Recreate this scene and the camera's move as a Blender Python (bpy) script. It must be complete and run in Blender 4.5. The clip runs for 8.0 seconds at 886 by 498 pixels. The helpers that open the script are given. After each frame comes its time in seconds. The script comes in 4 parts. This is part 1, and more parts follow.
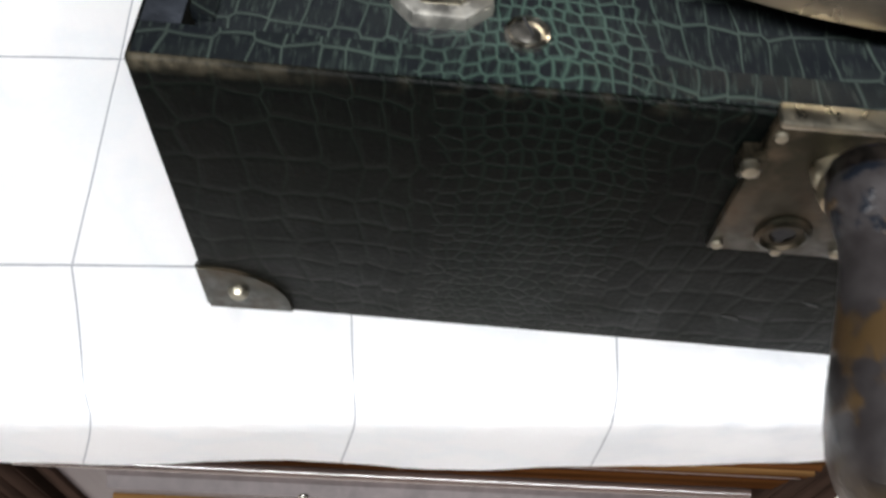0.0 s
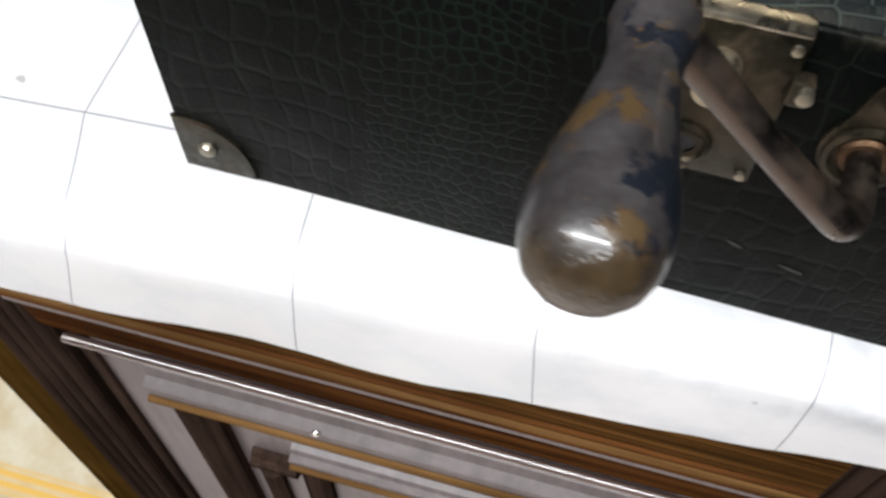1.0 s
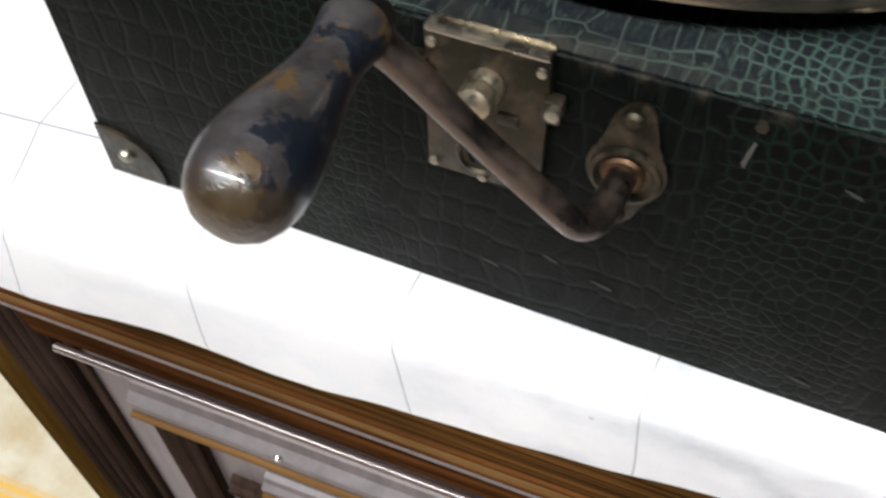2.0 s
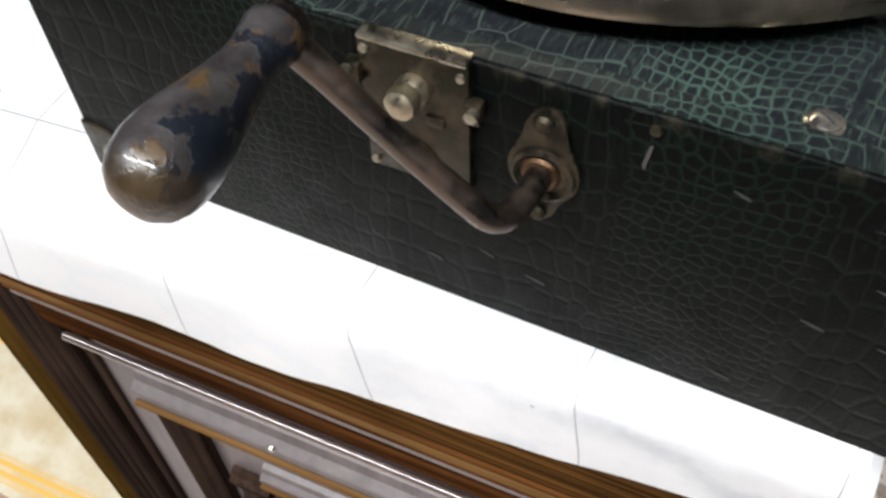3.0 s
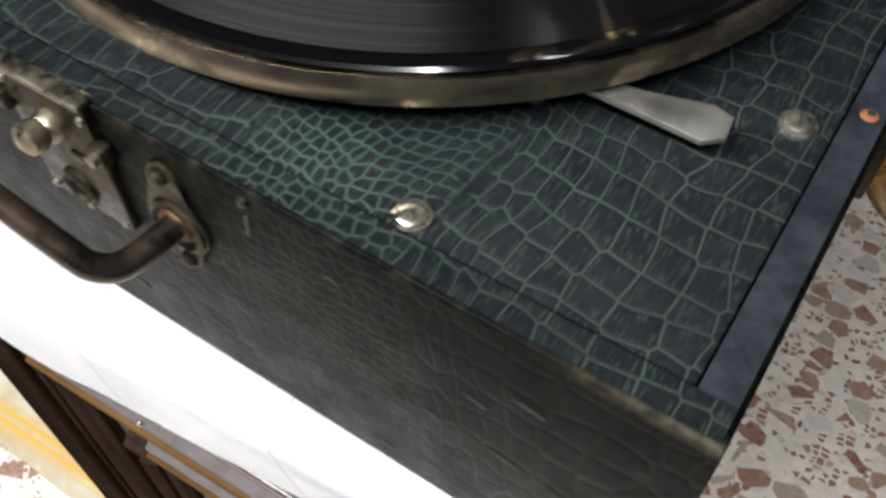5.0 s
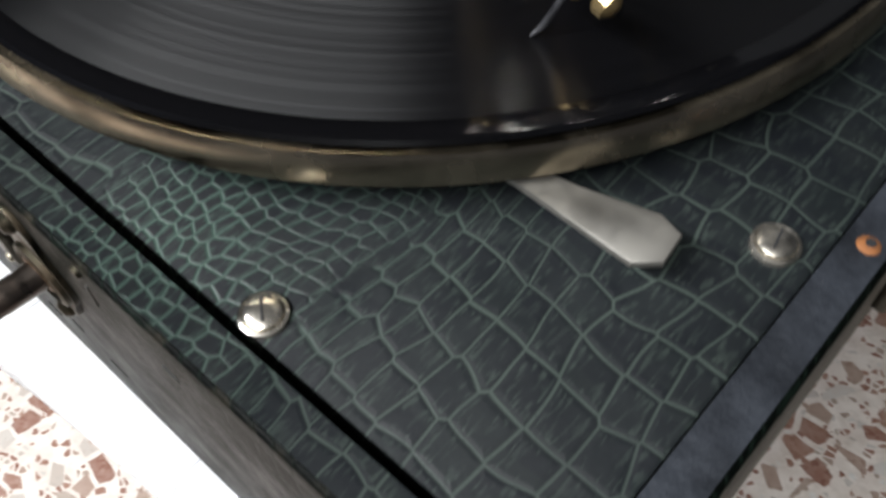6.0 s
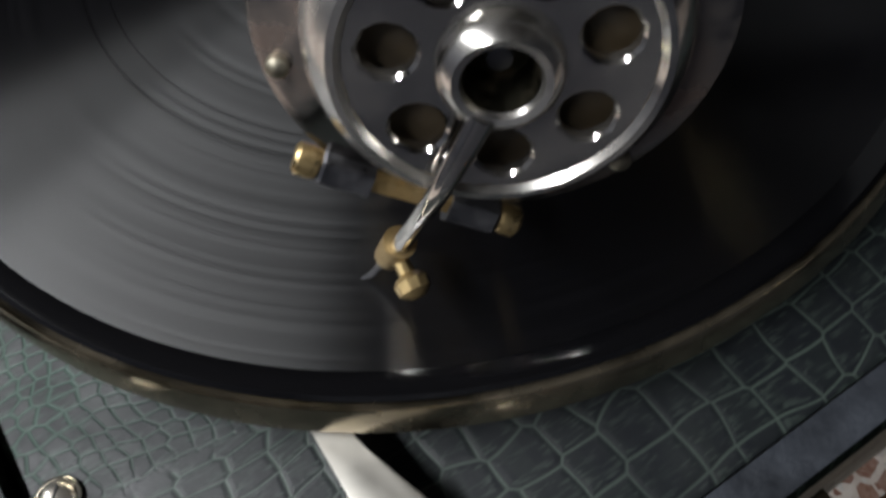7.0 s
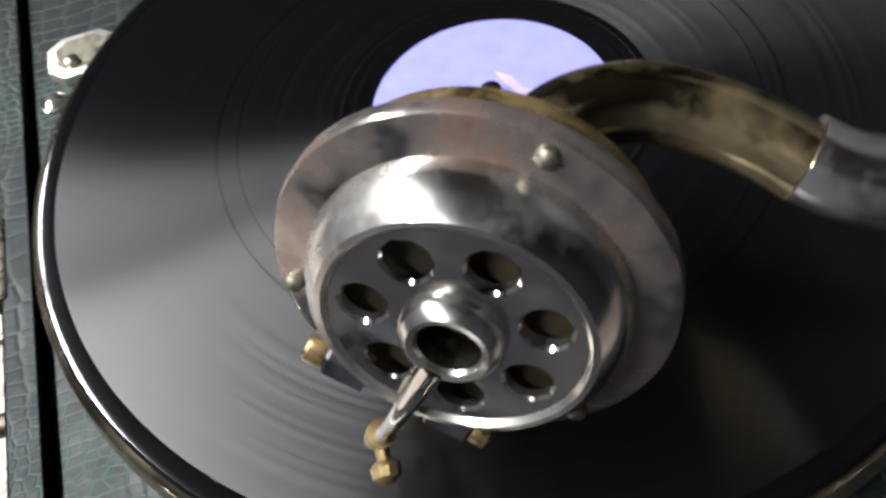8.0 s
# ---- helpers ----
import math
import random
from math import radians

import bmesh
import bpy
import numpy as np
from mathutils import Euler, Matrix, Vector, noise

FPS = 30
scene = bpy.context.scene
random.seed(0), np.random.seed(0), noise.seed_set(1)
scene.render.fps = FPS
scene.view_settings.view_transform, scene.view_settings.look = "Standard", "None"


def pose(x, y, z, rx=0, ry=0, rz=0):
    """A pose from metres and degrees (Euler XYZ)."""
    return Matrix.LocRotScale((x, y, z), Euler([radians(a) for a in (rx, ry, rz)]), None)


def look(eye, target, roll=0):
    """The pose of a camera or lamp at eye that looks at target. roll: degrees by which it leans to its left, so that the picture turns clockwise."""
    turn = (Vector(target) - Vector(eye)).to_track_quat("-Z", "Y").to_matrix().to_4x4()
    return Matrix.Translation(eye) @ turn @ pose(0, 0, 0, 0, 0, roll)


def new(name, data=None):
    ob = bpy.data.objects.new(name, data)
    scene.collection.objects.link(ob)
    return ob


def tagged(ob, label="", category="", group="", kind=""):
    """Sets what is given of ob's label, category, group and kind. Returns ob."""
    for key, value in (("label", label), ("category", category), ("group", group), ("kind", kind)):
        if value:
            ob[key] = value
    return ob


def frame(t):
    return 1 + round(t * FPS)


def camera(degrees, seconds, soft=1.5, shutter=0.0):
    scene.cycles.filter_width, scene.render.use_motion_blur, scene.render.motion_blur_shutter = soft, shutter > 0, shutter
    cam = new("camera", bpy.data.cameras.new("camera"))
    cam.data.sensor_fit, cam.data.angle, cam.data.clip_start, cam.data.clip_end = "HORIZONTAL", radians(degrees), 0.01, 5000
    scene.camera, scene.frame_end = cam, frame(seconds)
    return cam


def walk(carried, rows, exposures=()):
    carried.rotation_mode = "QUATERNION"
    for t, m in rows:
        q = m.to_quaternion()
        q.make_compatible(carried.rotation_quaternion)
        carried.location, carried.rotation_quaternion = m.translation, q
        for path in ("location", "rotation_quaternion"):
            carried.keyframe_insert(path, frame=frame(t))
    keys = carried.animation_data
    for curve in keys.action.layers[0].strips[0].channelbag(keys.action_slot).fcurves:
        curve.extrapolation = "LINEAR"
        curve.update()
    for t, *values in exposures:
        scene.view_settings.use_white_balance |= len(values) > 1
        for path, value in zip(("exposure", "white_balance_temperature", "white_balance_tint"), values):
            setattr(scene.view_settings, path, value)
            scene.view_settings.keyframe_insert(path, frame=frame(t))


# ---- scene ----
cam = camera(52.37, 8.0, soft=2.8, shutter=0.4)
PATH = [
    (0, (0.0561, -0.1033, 0.2104), (0.0575, -0.0263, 0.0817), 5.75),
    (0.5, (0.0757, -0.1212, 0.2093), (0.0693, -0.0445, 0.0805), 2.99),
    (1, (0.1134, -0.1298, 0.2009), (0.0903, -0.0519, 0.0748), 1.19),
    (1.5, (0.1487, -0.1371, 0.2163), (0.1152, -0.0565, 0.0944), -0.84),
    (2, (0.1787, -0.1383, 0.2112), (0.1402, -0.0546, 0.0928), -1.38),
    (2.2, (0.1866, -0.1391, 0.2109), (0.1474, -0.0561, 0.0922), -1.62),
    (3.3, (0.2186, -0.1412, 0.2253), (0.1712, -0.0598, 0.1086), -3.51),
    (3.5, (0.2298, -0.1420, 0.2274), (0.1808, -0.0614, 0.1107), -3.88),
    (4, (0.2599, -0.1386, 0.2388), (0.2137, -0.0555, 0.1228), -2.03),
    (4.5, (0.2754, -0.1159, 0.2423), (0.2283, -0.0350, 0.1251), -1.05),
    (4.7, (0.2779, -0.0987, 0.2376), (0.2296, -0.0207, 0.1189), -0.96),
    (5.8, (0.2871, -0.0261, 0.2107), (0.2312, 0.0392, 0.0878), -0.95),
    (6, (0.2880, -0.0181, 0.2131), (0.2279, 0.0428, 0.0900), -3.20),
    (6.5, (0.2887, 0.0233, 0.2276), (0.2230, 0.0708, 0.1014), -5.26),
    (7, (0.2905, 0.0550, 0.2394), (0.2229, 0.0903, 0.1103), -7.40),
    (7.5, (0.2896, 0.0715, 0.2525), (0.2129, 0.0988, 0.1264), -11.12),
    (8, (0.2959, 0.0888, 0.2683), (0.2085, 0.1020, 0.1470), -11.76),
]
EXPOSURES = [(0, 0.75), (1.5, 0.88), (4.7, 1.0), (6, 0.95), (7, 0.60), (7.5, 0.78), (8, 1.3)]
walk(cam, [(t, look(eye, target, roll)) for t, eye, target, roll in PATH], EXPOSURES)

# ---- world and light ----
world = bpy.data.worlds.new("world")
scene.world = world
world.use_nodes = True
world.node_tree.nodes["Background"].inputs[0].default_value = (0.75, 0.85, 1.0, 1)
world.node_tree.nodes["Background"].inputs[1].default_value = 0.3


def area(name, eye, target, sx, sy, watts, colour):
    data = bpy.data.lights.new(name, "AREA")
    data.shape, data.size, data.size_y, data.energy, data.color = "RECTANGLE", sx, sy, watts, colour
    ob = new(name, data)
    ob.matrix_world = look(eye, target)
    return ob


FLOOR = -0.82
CEIL = 1.95
area("lamp_light", (-0.18, -1.25, CEIL - 0.075), (-0.18, -1.25, 0), 2.50, 0.14, 116, (0.96, 0.98, 1.0))
area("lamp_light", (-1.95, -1.25, CEIL - 0.075), (-1.95, -1.25, 0), 0.72, 0.14, 17, (0.96, 0.98, 1.0))

# ---- materials ----


class Nodes:
    """A small builder for node materials."""

    def __init__(self, name):
        self.m = bpy.data.materials.new(name)
        self.m.use_nodes = True
        self.t = self.m.node_tree
        self.b = self.t.nodes["Principled BSDF"]
        self.pos = self.add("ShaderNodeTexCoord").outputs["Object"]

    def add(self, kind, **ins):
        n = self.t.nodes.new(kind)
        for k, v in ins.items():
            self.put(n, k.replace("_", " "), v)
        return n

    def put(self, n, key, v):
        s = n.inputs[int(key[1:])] if key[0] == "i" and key[1:].isdigit() else n.inputs[key]
        if isinstance(v, bpy.types.NodeSocket):
            self.t.links.new(v, s)
        else:
            s.default_value = v

    def math(self, op, a, b=0.0, c=0.0, clamp=False):
        n = self.add("ShaderNodeMath", i0=a, i1=b, i2=c)
        n.operation, n.use_clamp = op, clamp
        return n.outputs[0]

    def noise(self, scale, detail=4.0, rough=0.6, vec=None):
        n = self.add("ShaderNodeTexNoise", Scale=scale, Detail=detail, Roughness=rough)
        self.put(n, "Vector", vec or self.pos)
        return n.outputs[0]

    def ramp(self, fac, stops):
        n = self.add("ShaderNodeValToRGB", Fac=fac)
        e = n.color_ramp.elements
        while len(e) < len(stops):
            e.new(0.5)
        for el, (p, c) in zip(e, stops):
            el.position = p
            el.color = (*c, 1) if not isinstance(c, (int, float)) else (c, c, c, 1)
        return n.outputs[0]

    def mix(self, fac, a, b):
        n = self.t.nodes.new("ShaderNodeMix")
        n.data_type = "RGBA"
        for i, v in ((0, fac), (6, a), (7, b)):
            if isinstance(v, bpy.types.NodeSocket):
                self.t.links.new(v, n.inputs[i])
            else:
                n.inputs[i].default_value = v if i == 0 else (*v, 1)
        return n.outputs[2]

    def bump(self, height, strength=0.4, distance=0.0005):
        n = self.add("ShaderNodeBump", Height=height, Strength=strength, Distance=distance)
        self.put(self.b, "Normal", n.outputs[0])

    def out(self, colour=None, rough=None, metal=None, **more):
        for key, v in (("Base Color", colour), ("Roughness", rough), ("Metallic", metal)):
            if v is not None:
                self.put(self.b, key, (*v, 1) if isinstance(v, tuple) and len(v) == 3 else v)
        for k, v in more.items():
            self.put(self.b, k.replace("_", " "), v)
        return self.m


def croc(name, along, across, centre, cell, line, tint, front, contrast=1.0, randomness=0.24):
    """Embossed crocodile-grain leathercloth: rows of squarish scales that turn small and round every 125 mm."""
    n = Nodes(name)
    sep = n.add("ShaderNodeSeparateXYZ", Vector=n.pos)
    a = n.math("ADD", sep.outputs[0], sep.outputs[1]) if front else sep.outputs[along]
    b = sep.outputs[across]
    wob = n.add("ShaderNodeTexNoise", Vector=n.pos, Scale=24.0, Detail=2.0)
    wsep = n.add("ShaderNodeSeparateXYZ", Vector=wob.outputs[1])
    a = n.math("ADD", a, n.math("MULTIPLY", n.math("SUBTRACT", wsep.outputs[0], 0.5), 0.014))
    b = n.math("ADD", b, n.math("MULTIPLY", n.math("SUBTRACT", wsep.outputs[1], 0.5), 0.016))
    phase = n.math("MULTIPLY", n.math("SUBTRACT", a, centre), 2 * math.pi / 0.125)
    squeezed = n.math("ADD", a, n.math("MULTIPLY", n.math("SINE", phase), 0.50 * 0.125 / (2 * math.pi)))
    near = n.math("POWER", n.math("MULTIPLY_ADD", n.math("COSINE", phase), 0.5, 0.5), 2.5)
    small = n.ramp(near, [(0.34, 0.0), (0.50, 1.0)])
    u = n.math("DIVIDE", squeezed, cell[0])
    found = []
    for size in (cell[1], cell[1] * 0.40):
        vec = n.add("ShaderNodeCombineXYZ", X=u, Y=n.math("DIVIDE", b, size))
        edge = n.t.nodes.new("ShaderNodeTexVoronoi")
        edge.feature, edge.voronoi_dimensions = "DISTANCE_TO_EDGE", "2D"
        cellv = n.t.nodes.new("ShaderNodeTexVoronoi")
        cellv.voronoi_dimensions = "2D"
        for node in (edge, cellv):
            n.put(node, "Vector", vec.outputs[0])
            n.put(node, "Scale", 1.0)
            n.put(node, "Randomness", n.math("MULTIPLY_ADD", near, 0.30, randomness))
        found.append(edge.outputs[0])
    dist = n.math("ADD", n.math("MULTIPLY", found[0], n.math("SUBTRACT", 1.0, small)), n.math("MULTIPLY", found[1], small))
    csep = n.add("ShaderNodeSeparateColor", Color=cellv.outputs["Color"])
    wide = n.math("DIVIDE", dist, n.math("MULTIPLY_ADD", near, 2.2, 1.0))
    groove = n.ramp(wide, [(0.0, 1.0), (0.020, 0.85), (0.048, 0.0)])
    mp = n.add("ShaderNodeMapping", Vector=n.pos)
    mp.inputs["Scale"].default_value = (1400, 240, 240) if not front else (1100, 1100, 160)
    strokes = n.math("MULTIPLY", n.ramp(n.noise(1.0, 2, 0.5, mp.outputs[0]), [(0.53, 0.0), (0.63, 1.0)]), n.ramp(dist, [(0.07, 0.0), (0.12, 1.0), (0.34, 0.35)]))
    fade = n.ramp(n.noise(26, 3), [(0.3, 0.4), (0.65, 1.0)])
    amount = n.math("MULTIPLY", n.math("MAXIMUM", groove, n.math("MULTIPLY", strokes, 0.55)), fade)
    amount = n.math("MULTIPLY", amount, contrast, clamp=True)
    patch = n.ramp(n.noise(14, 4), [(0.3, tuple(c * 0.7 for c in tint)), (0.7, tuple(c * 1.3 for c in tint))])
    body = n.mix(n.math("MULTIPLY", csep.outputs[0], 0.6), patch, tuple(c * k for c, k in zip(tint, (0.55, 0.5, 0.7))))
    lines = n.mix(near, line, tuple(c * k for c, k in zip(line, (0.95, 1.25, 1.18))))
    col = n.mix(amount, body, lines)
    dust = n.math("MULTIPLY", n.ramp(n.noise(420, 4, 0.7), [(0.5, 0.0), (0.8, 1.0)]), 0.22)
    col = n.mix(dust, col, tuple(c * 2.2 for c in tint))
    if front:
        x, y, z = sep.outputs
        to_edge = n.math("ADD", n.math("ABSOLUTE", n.math("SUBTRACT", z, 0.0925)), n.math("ABSOLUTE", y))
        to_end = n.math("MINIMUM", n.math("ABSOLUTE", x), n.math("ABSOLUTE", n.math("SUBTRACT", x, 0.285)))
        rub = n.ramp(to_edge, [(0.0005, 1.0), (0.0012, 0.0)])
        ends = n.ramp(n.math("ADD", to_end, n.math("MULTIPLY", n.noise(70), 0.03)), [(0.022, 1.0), (0.055, 0.0)])
        spots = n.ramp(n.noise(110, 4), [(0.50, 0.0), (0.66, 0.35)])
        worn = n.ramp(n.noise(330, 4), [(0.36, 0.25), (0.6, 1.0)])
        col = n.mix(n.math("MULTIPLY", n.math("MULTIPLY", rub, worn), n.math("MAXIMUM", ends, spots)), col, (0.056, 0.048, 0.033))
        smp = n.add("ShaderNodeMapping", Vector=n.pos)
        smp.inputs["Scale"].default_value = (55, 55, 420)
        smp.inputs["Rotation"].default_value = (0, radians(-9), 0)
        streak = n.ramp(n.noise(1.0, 2, 0.5, smp.outputs[0]), [(0.69, 0.0), (0.74, 1.0)])
        region = n.math("MULTIPLY", n.ramp(x, [(0.15, 0.0), (0.21, 1.0)]), n.ramp(n.noise(30, 2), [(0.45, 0.0), (0.6, 1.0)]))
        col = n.mix(n.math("MULTIPLY", n.math("MULTIPLY", streak, region), 0.7), col, (0.045, 0.050, 0.045))
    h = n.math("ADD", n.ramp(dist, [(0.0, 0.0), (0.14, 1.0)]), n.math("MULTIPLY", n.noise(700 if front else 900, 4), 1.2 if front else 0.3))
    n.bump(n.math("SUBTRACT", h, n.math("MULTIPLY", strokes, 0.3)), 0.4, 0.0003)
    n.put(n.b, "Specular IOR Level", 0.04 if front else 0.18)
    if front:
        n.put(n.b, "Sheen Weight", 0.035)
        n.put(n.b, "Sheen Roughness", 0.35)
        n.put(n.b, "Sheen Tint", (0.85, 0.78, 0.66, 1))
    return n.out(col, n.ramp(n.noise(70, 4), [(0.3, 0.38), (0.7, 0.58)]))


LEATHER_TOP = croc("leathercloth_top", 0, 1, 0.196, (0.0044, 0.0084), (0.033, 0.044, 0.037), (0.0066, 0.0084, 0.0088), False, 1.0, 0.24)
# Same grain as the top; the front's shade is put into the dark tint.
LEATHER_FRONT_SHADE = croc("leathercloth_case_shade", 0, 2, 0.075, (0.0052, 0.0098), (0.0056, 0.0086, 0.0064), (0.0008, 0.0013, 0.0010), True, 0.55, 0.34)


def metal(name, colour, rough, stain=(0.1, 0.06, 0.03), amount=0.4, scale=120.0, bump=0.15):
    n = Nodes(name)
    spot = n.ramp(n.noise(scale, 5, 0.65), [(0.45, 0.0), (0.68, 1.0)])
    grime = n.math("MULTIPLY", spot, amount)
    col = n.mix(grime, colour, stain)
    n.bump(n.noise(scale * 6, 3), bump, 0.0002)
    fine = n.ramp(n.noise(scale * 2.2, 4), [(0.3, rough * 0.75), (0.7, min(1, rough * 1.4))])
    return n.out(col, n.math("ADD", fine, n.math("MULTIPLY", grime, 0.3)), n.math("SUBTRACT", 1.0, n.math("MULTIPLY", grime, 0.5)))


NICKEL = metal("nickel_plate", (0.52, 0.50, 0.45), 0.16, (0.25, 0.17, 0.09), 0.35, 70)
CHROME = metal("polished_nickel", (0.56, 0.54, 0.51), 0.08, (0.15, 0.09, 0.04), 0.16, 60, 0.05)
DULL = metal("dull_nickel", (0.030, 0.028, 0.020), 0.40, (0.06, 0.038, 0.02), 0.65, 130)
RIM = metal("platter_rim", (0.36, 0.31, 0.23), 0.22, (0.17, 0.12, 0.08), 0.14, 30, 0.05)
IRON = metal("worn_iron", (0.090, 0.076, 0.066), 0.30, (0.085, 0.042, 0.020), 0.5, 60)
SATIN = metal("satin_nickel", (0.62, 0.60, 0.57), 0.18, (0.15, 0.09, 0.04), 0.25, 45, 0.05)
AGED = metal("aged_nickel", (0.25, 0.23, 0.18), 0.36, (0.10, 0.08, 0.05), 0.4, 150)
BRASS = metal("brass", (0.55, 0.41, 0.20), 0.28, (0.2, 0.12, 0.05), 0.4, 160)
OLDBRASS = metal("tarnished_brass", (0.42, 0.30, 0.14), 0.35, (0.12, 0.08, 0.04), 0.5, 140)
BLUED = metal("blued_steel", (0.12, 0.12, 0.13), 0.35, (0.03, 0.03, 0.03), 0.4, 140)


def plain(name, colour, rough, spread=0.25, scale=60.0, bump=0.1, spec=0.5):
    n = Nodes(name)
    col = n.ramp(n.noise(scale, 5), [(0.3, tuple(c * (1 - spread) for c in colour)), (0.7, tuple(min(1, c * (1 + spread)) for c in colour))])
    n.bump(n.noise(scale * 8, 3), bump, 0.0004)
    n.put(n.b, "Specular IOR Level", spec)
    return n.out(col, n.ramp(n.noise(scale * 2, 4), [(0.3, rough * 0.8), (0.7, min(1, rough * 1.2))]))


BLACK = plain("black_gap", (0.006, 0.006, 0.007), 0.8)
FELT = plain("platter_felt", (0.03, 0.03, 0.035), 0.95, 0.3, 200)
# Unseen walls and ceiling, near-black so the record and soundbox reflect dark.
ROOM_DARK = plain("dark_wall", (0.018, 0.020, 0.028), 0.8, 0.05, 3)
CEILING = plain("dark_ceiling", (0.045, 0.045, 0.045), 0.9, 0.03, 3)
MICA = plain("soundbox_mica", (0.018, 0.011, 0.003), 0.7, 0.6, 120)
RUST = plain("rusty_hole", (0.13, 0.045, 0.010), 0.8, 0.5, 500)
LEATHER_RIM = plain("rim_leathercloth", (0.016, 0.018, 0.022), 0.42, 0.5, 110, 0.6, 0.25)
DARKLINING = plain("lid_lining", (0.008, 0.009, 0.010), 0.75, 0.3, 100)


def knob_lacquer():
    """Grey-lilac lacquer, chipped to ochre and brown wood, with blue-black patches and painted-in shade along one
    side.
    """
    n = Nodes("worn_lacquered_wood")
    x, y, z = n.add("ShaderNodeSeparateXYZ", Vector=n.pos).outputs
    side = n.math("ADD", n.math("MULTIPLY", n.math("SUBTRACT", x, 0.1145), 30.0), n.math("MULTIPLY", n.math("SUBTRACT", 0.113, z), 22.0))
    mottle = n.noise(110, 6, 0.65)
    col = n.ramp(mottle, [(0.3, (0.010, 0.008, 0.008)), (0.5, (0.024, 0.021, 0.021)), (0.72, (0.040, 0.036, 0.036))])
    rust = n.ramp(n.math("SUBTRACT", n.noise(70, 5, 0.6), n.math("MULTIPLY", side, 0.10)), [(0.51, 0.0), (0.56, 1.0)])
    col = n.mix(n.math("MULTIPLY", rust, 0.85), col, (0.056, 0.033, 0.012))
    # Blue-black patches and the lower right side's shade, mixed as one dark colour.
    dark = n.ramp(n.math("ADD", n.noise(85, 6, 0.6), n.math("MULTIPLY", side, 0.22)), [(0.515, 0.0), (0.55, 1.0)])
    col = n.mix(n.math("MULTIPLY", dark, 0.95), col, (0.004, 0.006, 0.010))
    tip = n.ramp(n.math("ADD", n.math("ADD", n.math("MULTIPLY", y, -1.0), n.math("MULTIPLY", n.noise(60, 5), 0.016)), n.math("MULTIPLY", n.math("SUBTRACT", 0.11, z), 0.5)), [(0.0765, 0.0), (0.0785, 1.0)])
    wood_end = n.ramp(n.noise(160, 5), [(0.35, (0.010, 0.006, 0.003)), (0.7, (0.030, 0.019, 0.007))])
    col = n.mix(n.math("MULTIPLY", tip, 0.9), col, wood_end)
    n.bump(n.math("ADD", n.math("ADD", rust, dark), n.noise(300, 3)), 0.35, 0.0003)
    n.put(n.b, "Coat Weight", 0.25)
    n.put(n.b, "Coat Roughness", 0.08)
    n.put(n.b, "Specular IOR Level", 0.35)
    return n.out(col, n.ramp(n.noise(200, 4), [(0.3, 0.28), (0.7, 0.48)]))


KNOB = knob_lacquer()


def shellac():
    n = Nodes("shellac_record")
    sep = n.add("ShaderNodeSeparateXYZ", Vector=n.pos)
    r = n.math("SQRT", n.math("ADD", n.math("MULTIPLY", sep.outputs[0], sep.outputs[0]), n.math("MULTIPLY", sep.outputs[1], sep.outputs[1])))
    vec = n.add("ShaderNodeCombineXYZ", X=n.math("MULTIPLY", r, 420.0))
    bands = n.noise(1.0, 3, 0.7, vec.outputs[0])
    grooved = n.math("MULTIPLY", n.math("GREATER_THAN", r, 0.040), n.math("LESS_THAN", r, 0.1105))
    tan = n.add("ShaderNodeTangent")
    tan.direction_type, tan.axis = "RADIAL", "Z"
    n.put(n.b, "Tangent", tan.outputs[0])
    n.put(n.b, "Anisotropic", n.math("MULTIPLY", grooved, 0.98))
    n.put(n.b, "Anisotropic Rotation", 0.25)
    n.put(n.b, "Specular IOR Level", 0.6)
    rough = n.math("ADD", n.math("MULTIPLY", grooved, n.ramp(bands, [(0.3, 0.15), (0.7, 0.28)])), 0.10)
    return n.out(n.ramp(bands, [(0.3, (0.0012, 0.0012, 0.0014)), (0.7, (0.0025, 0.0025, 0.003))]), rough)


SHELLAC = shellac()
LABEL = plain("lavender_label", (0.20, 0.20, 0.50), 0.55, 0.08, 150)


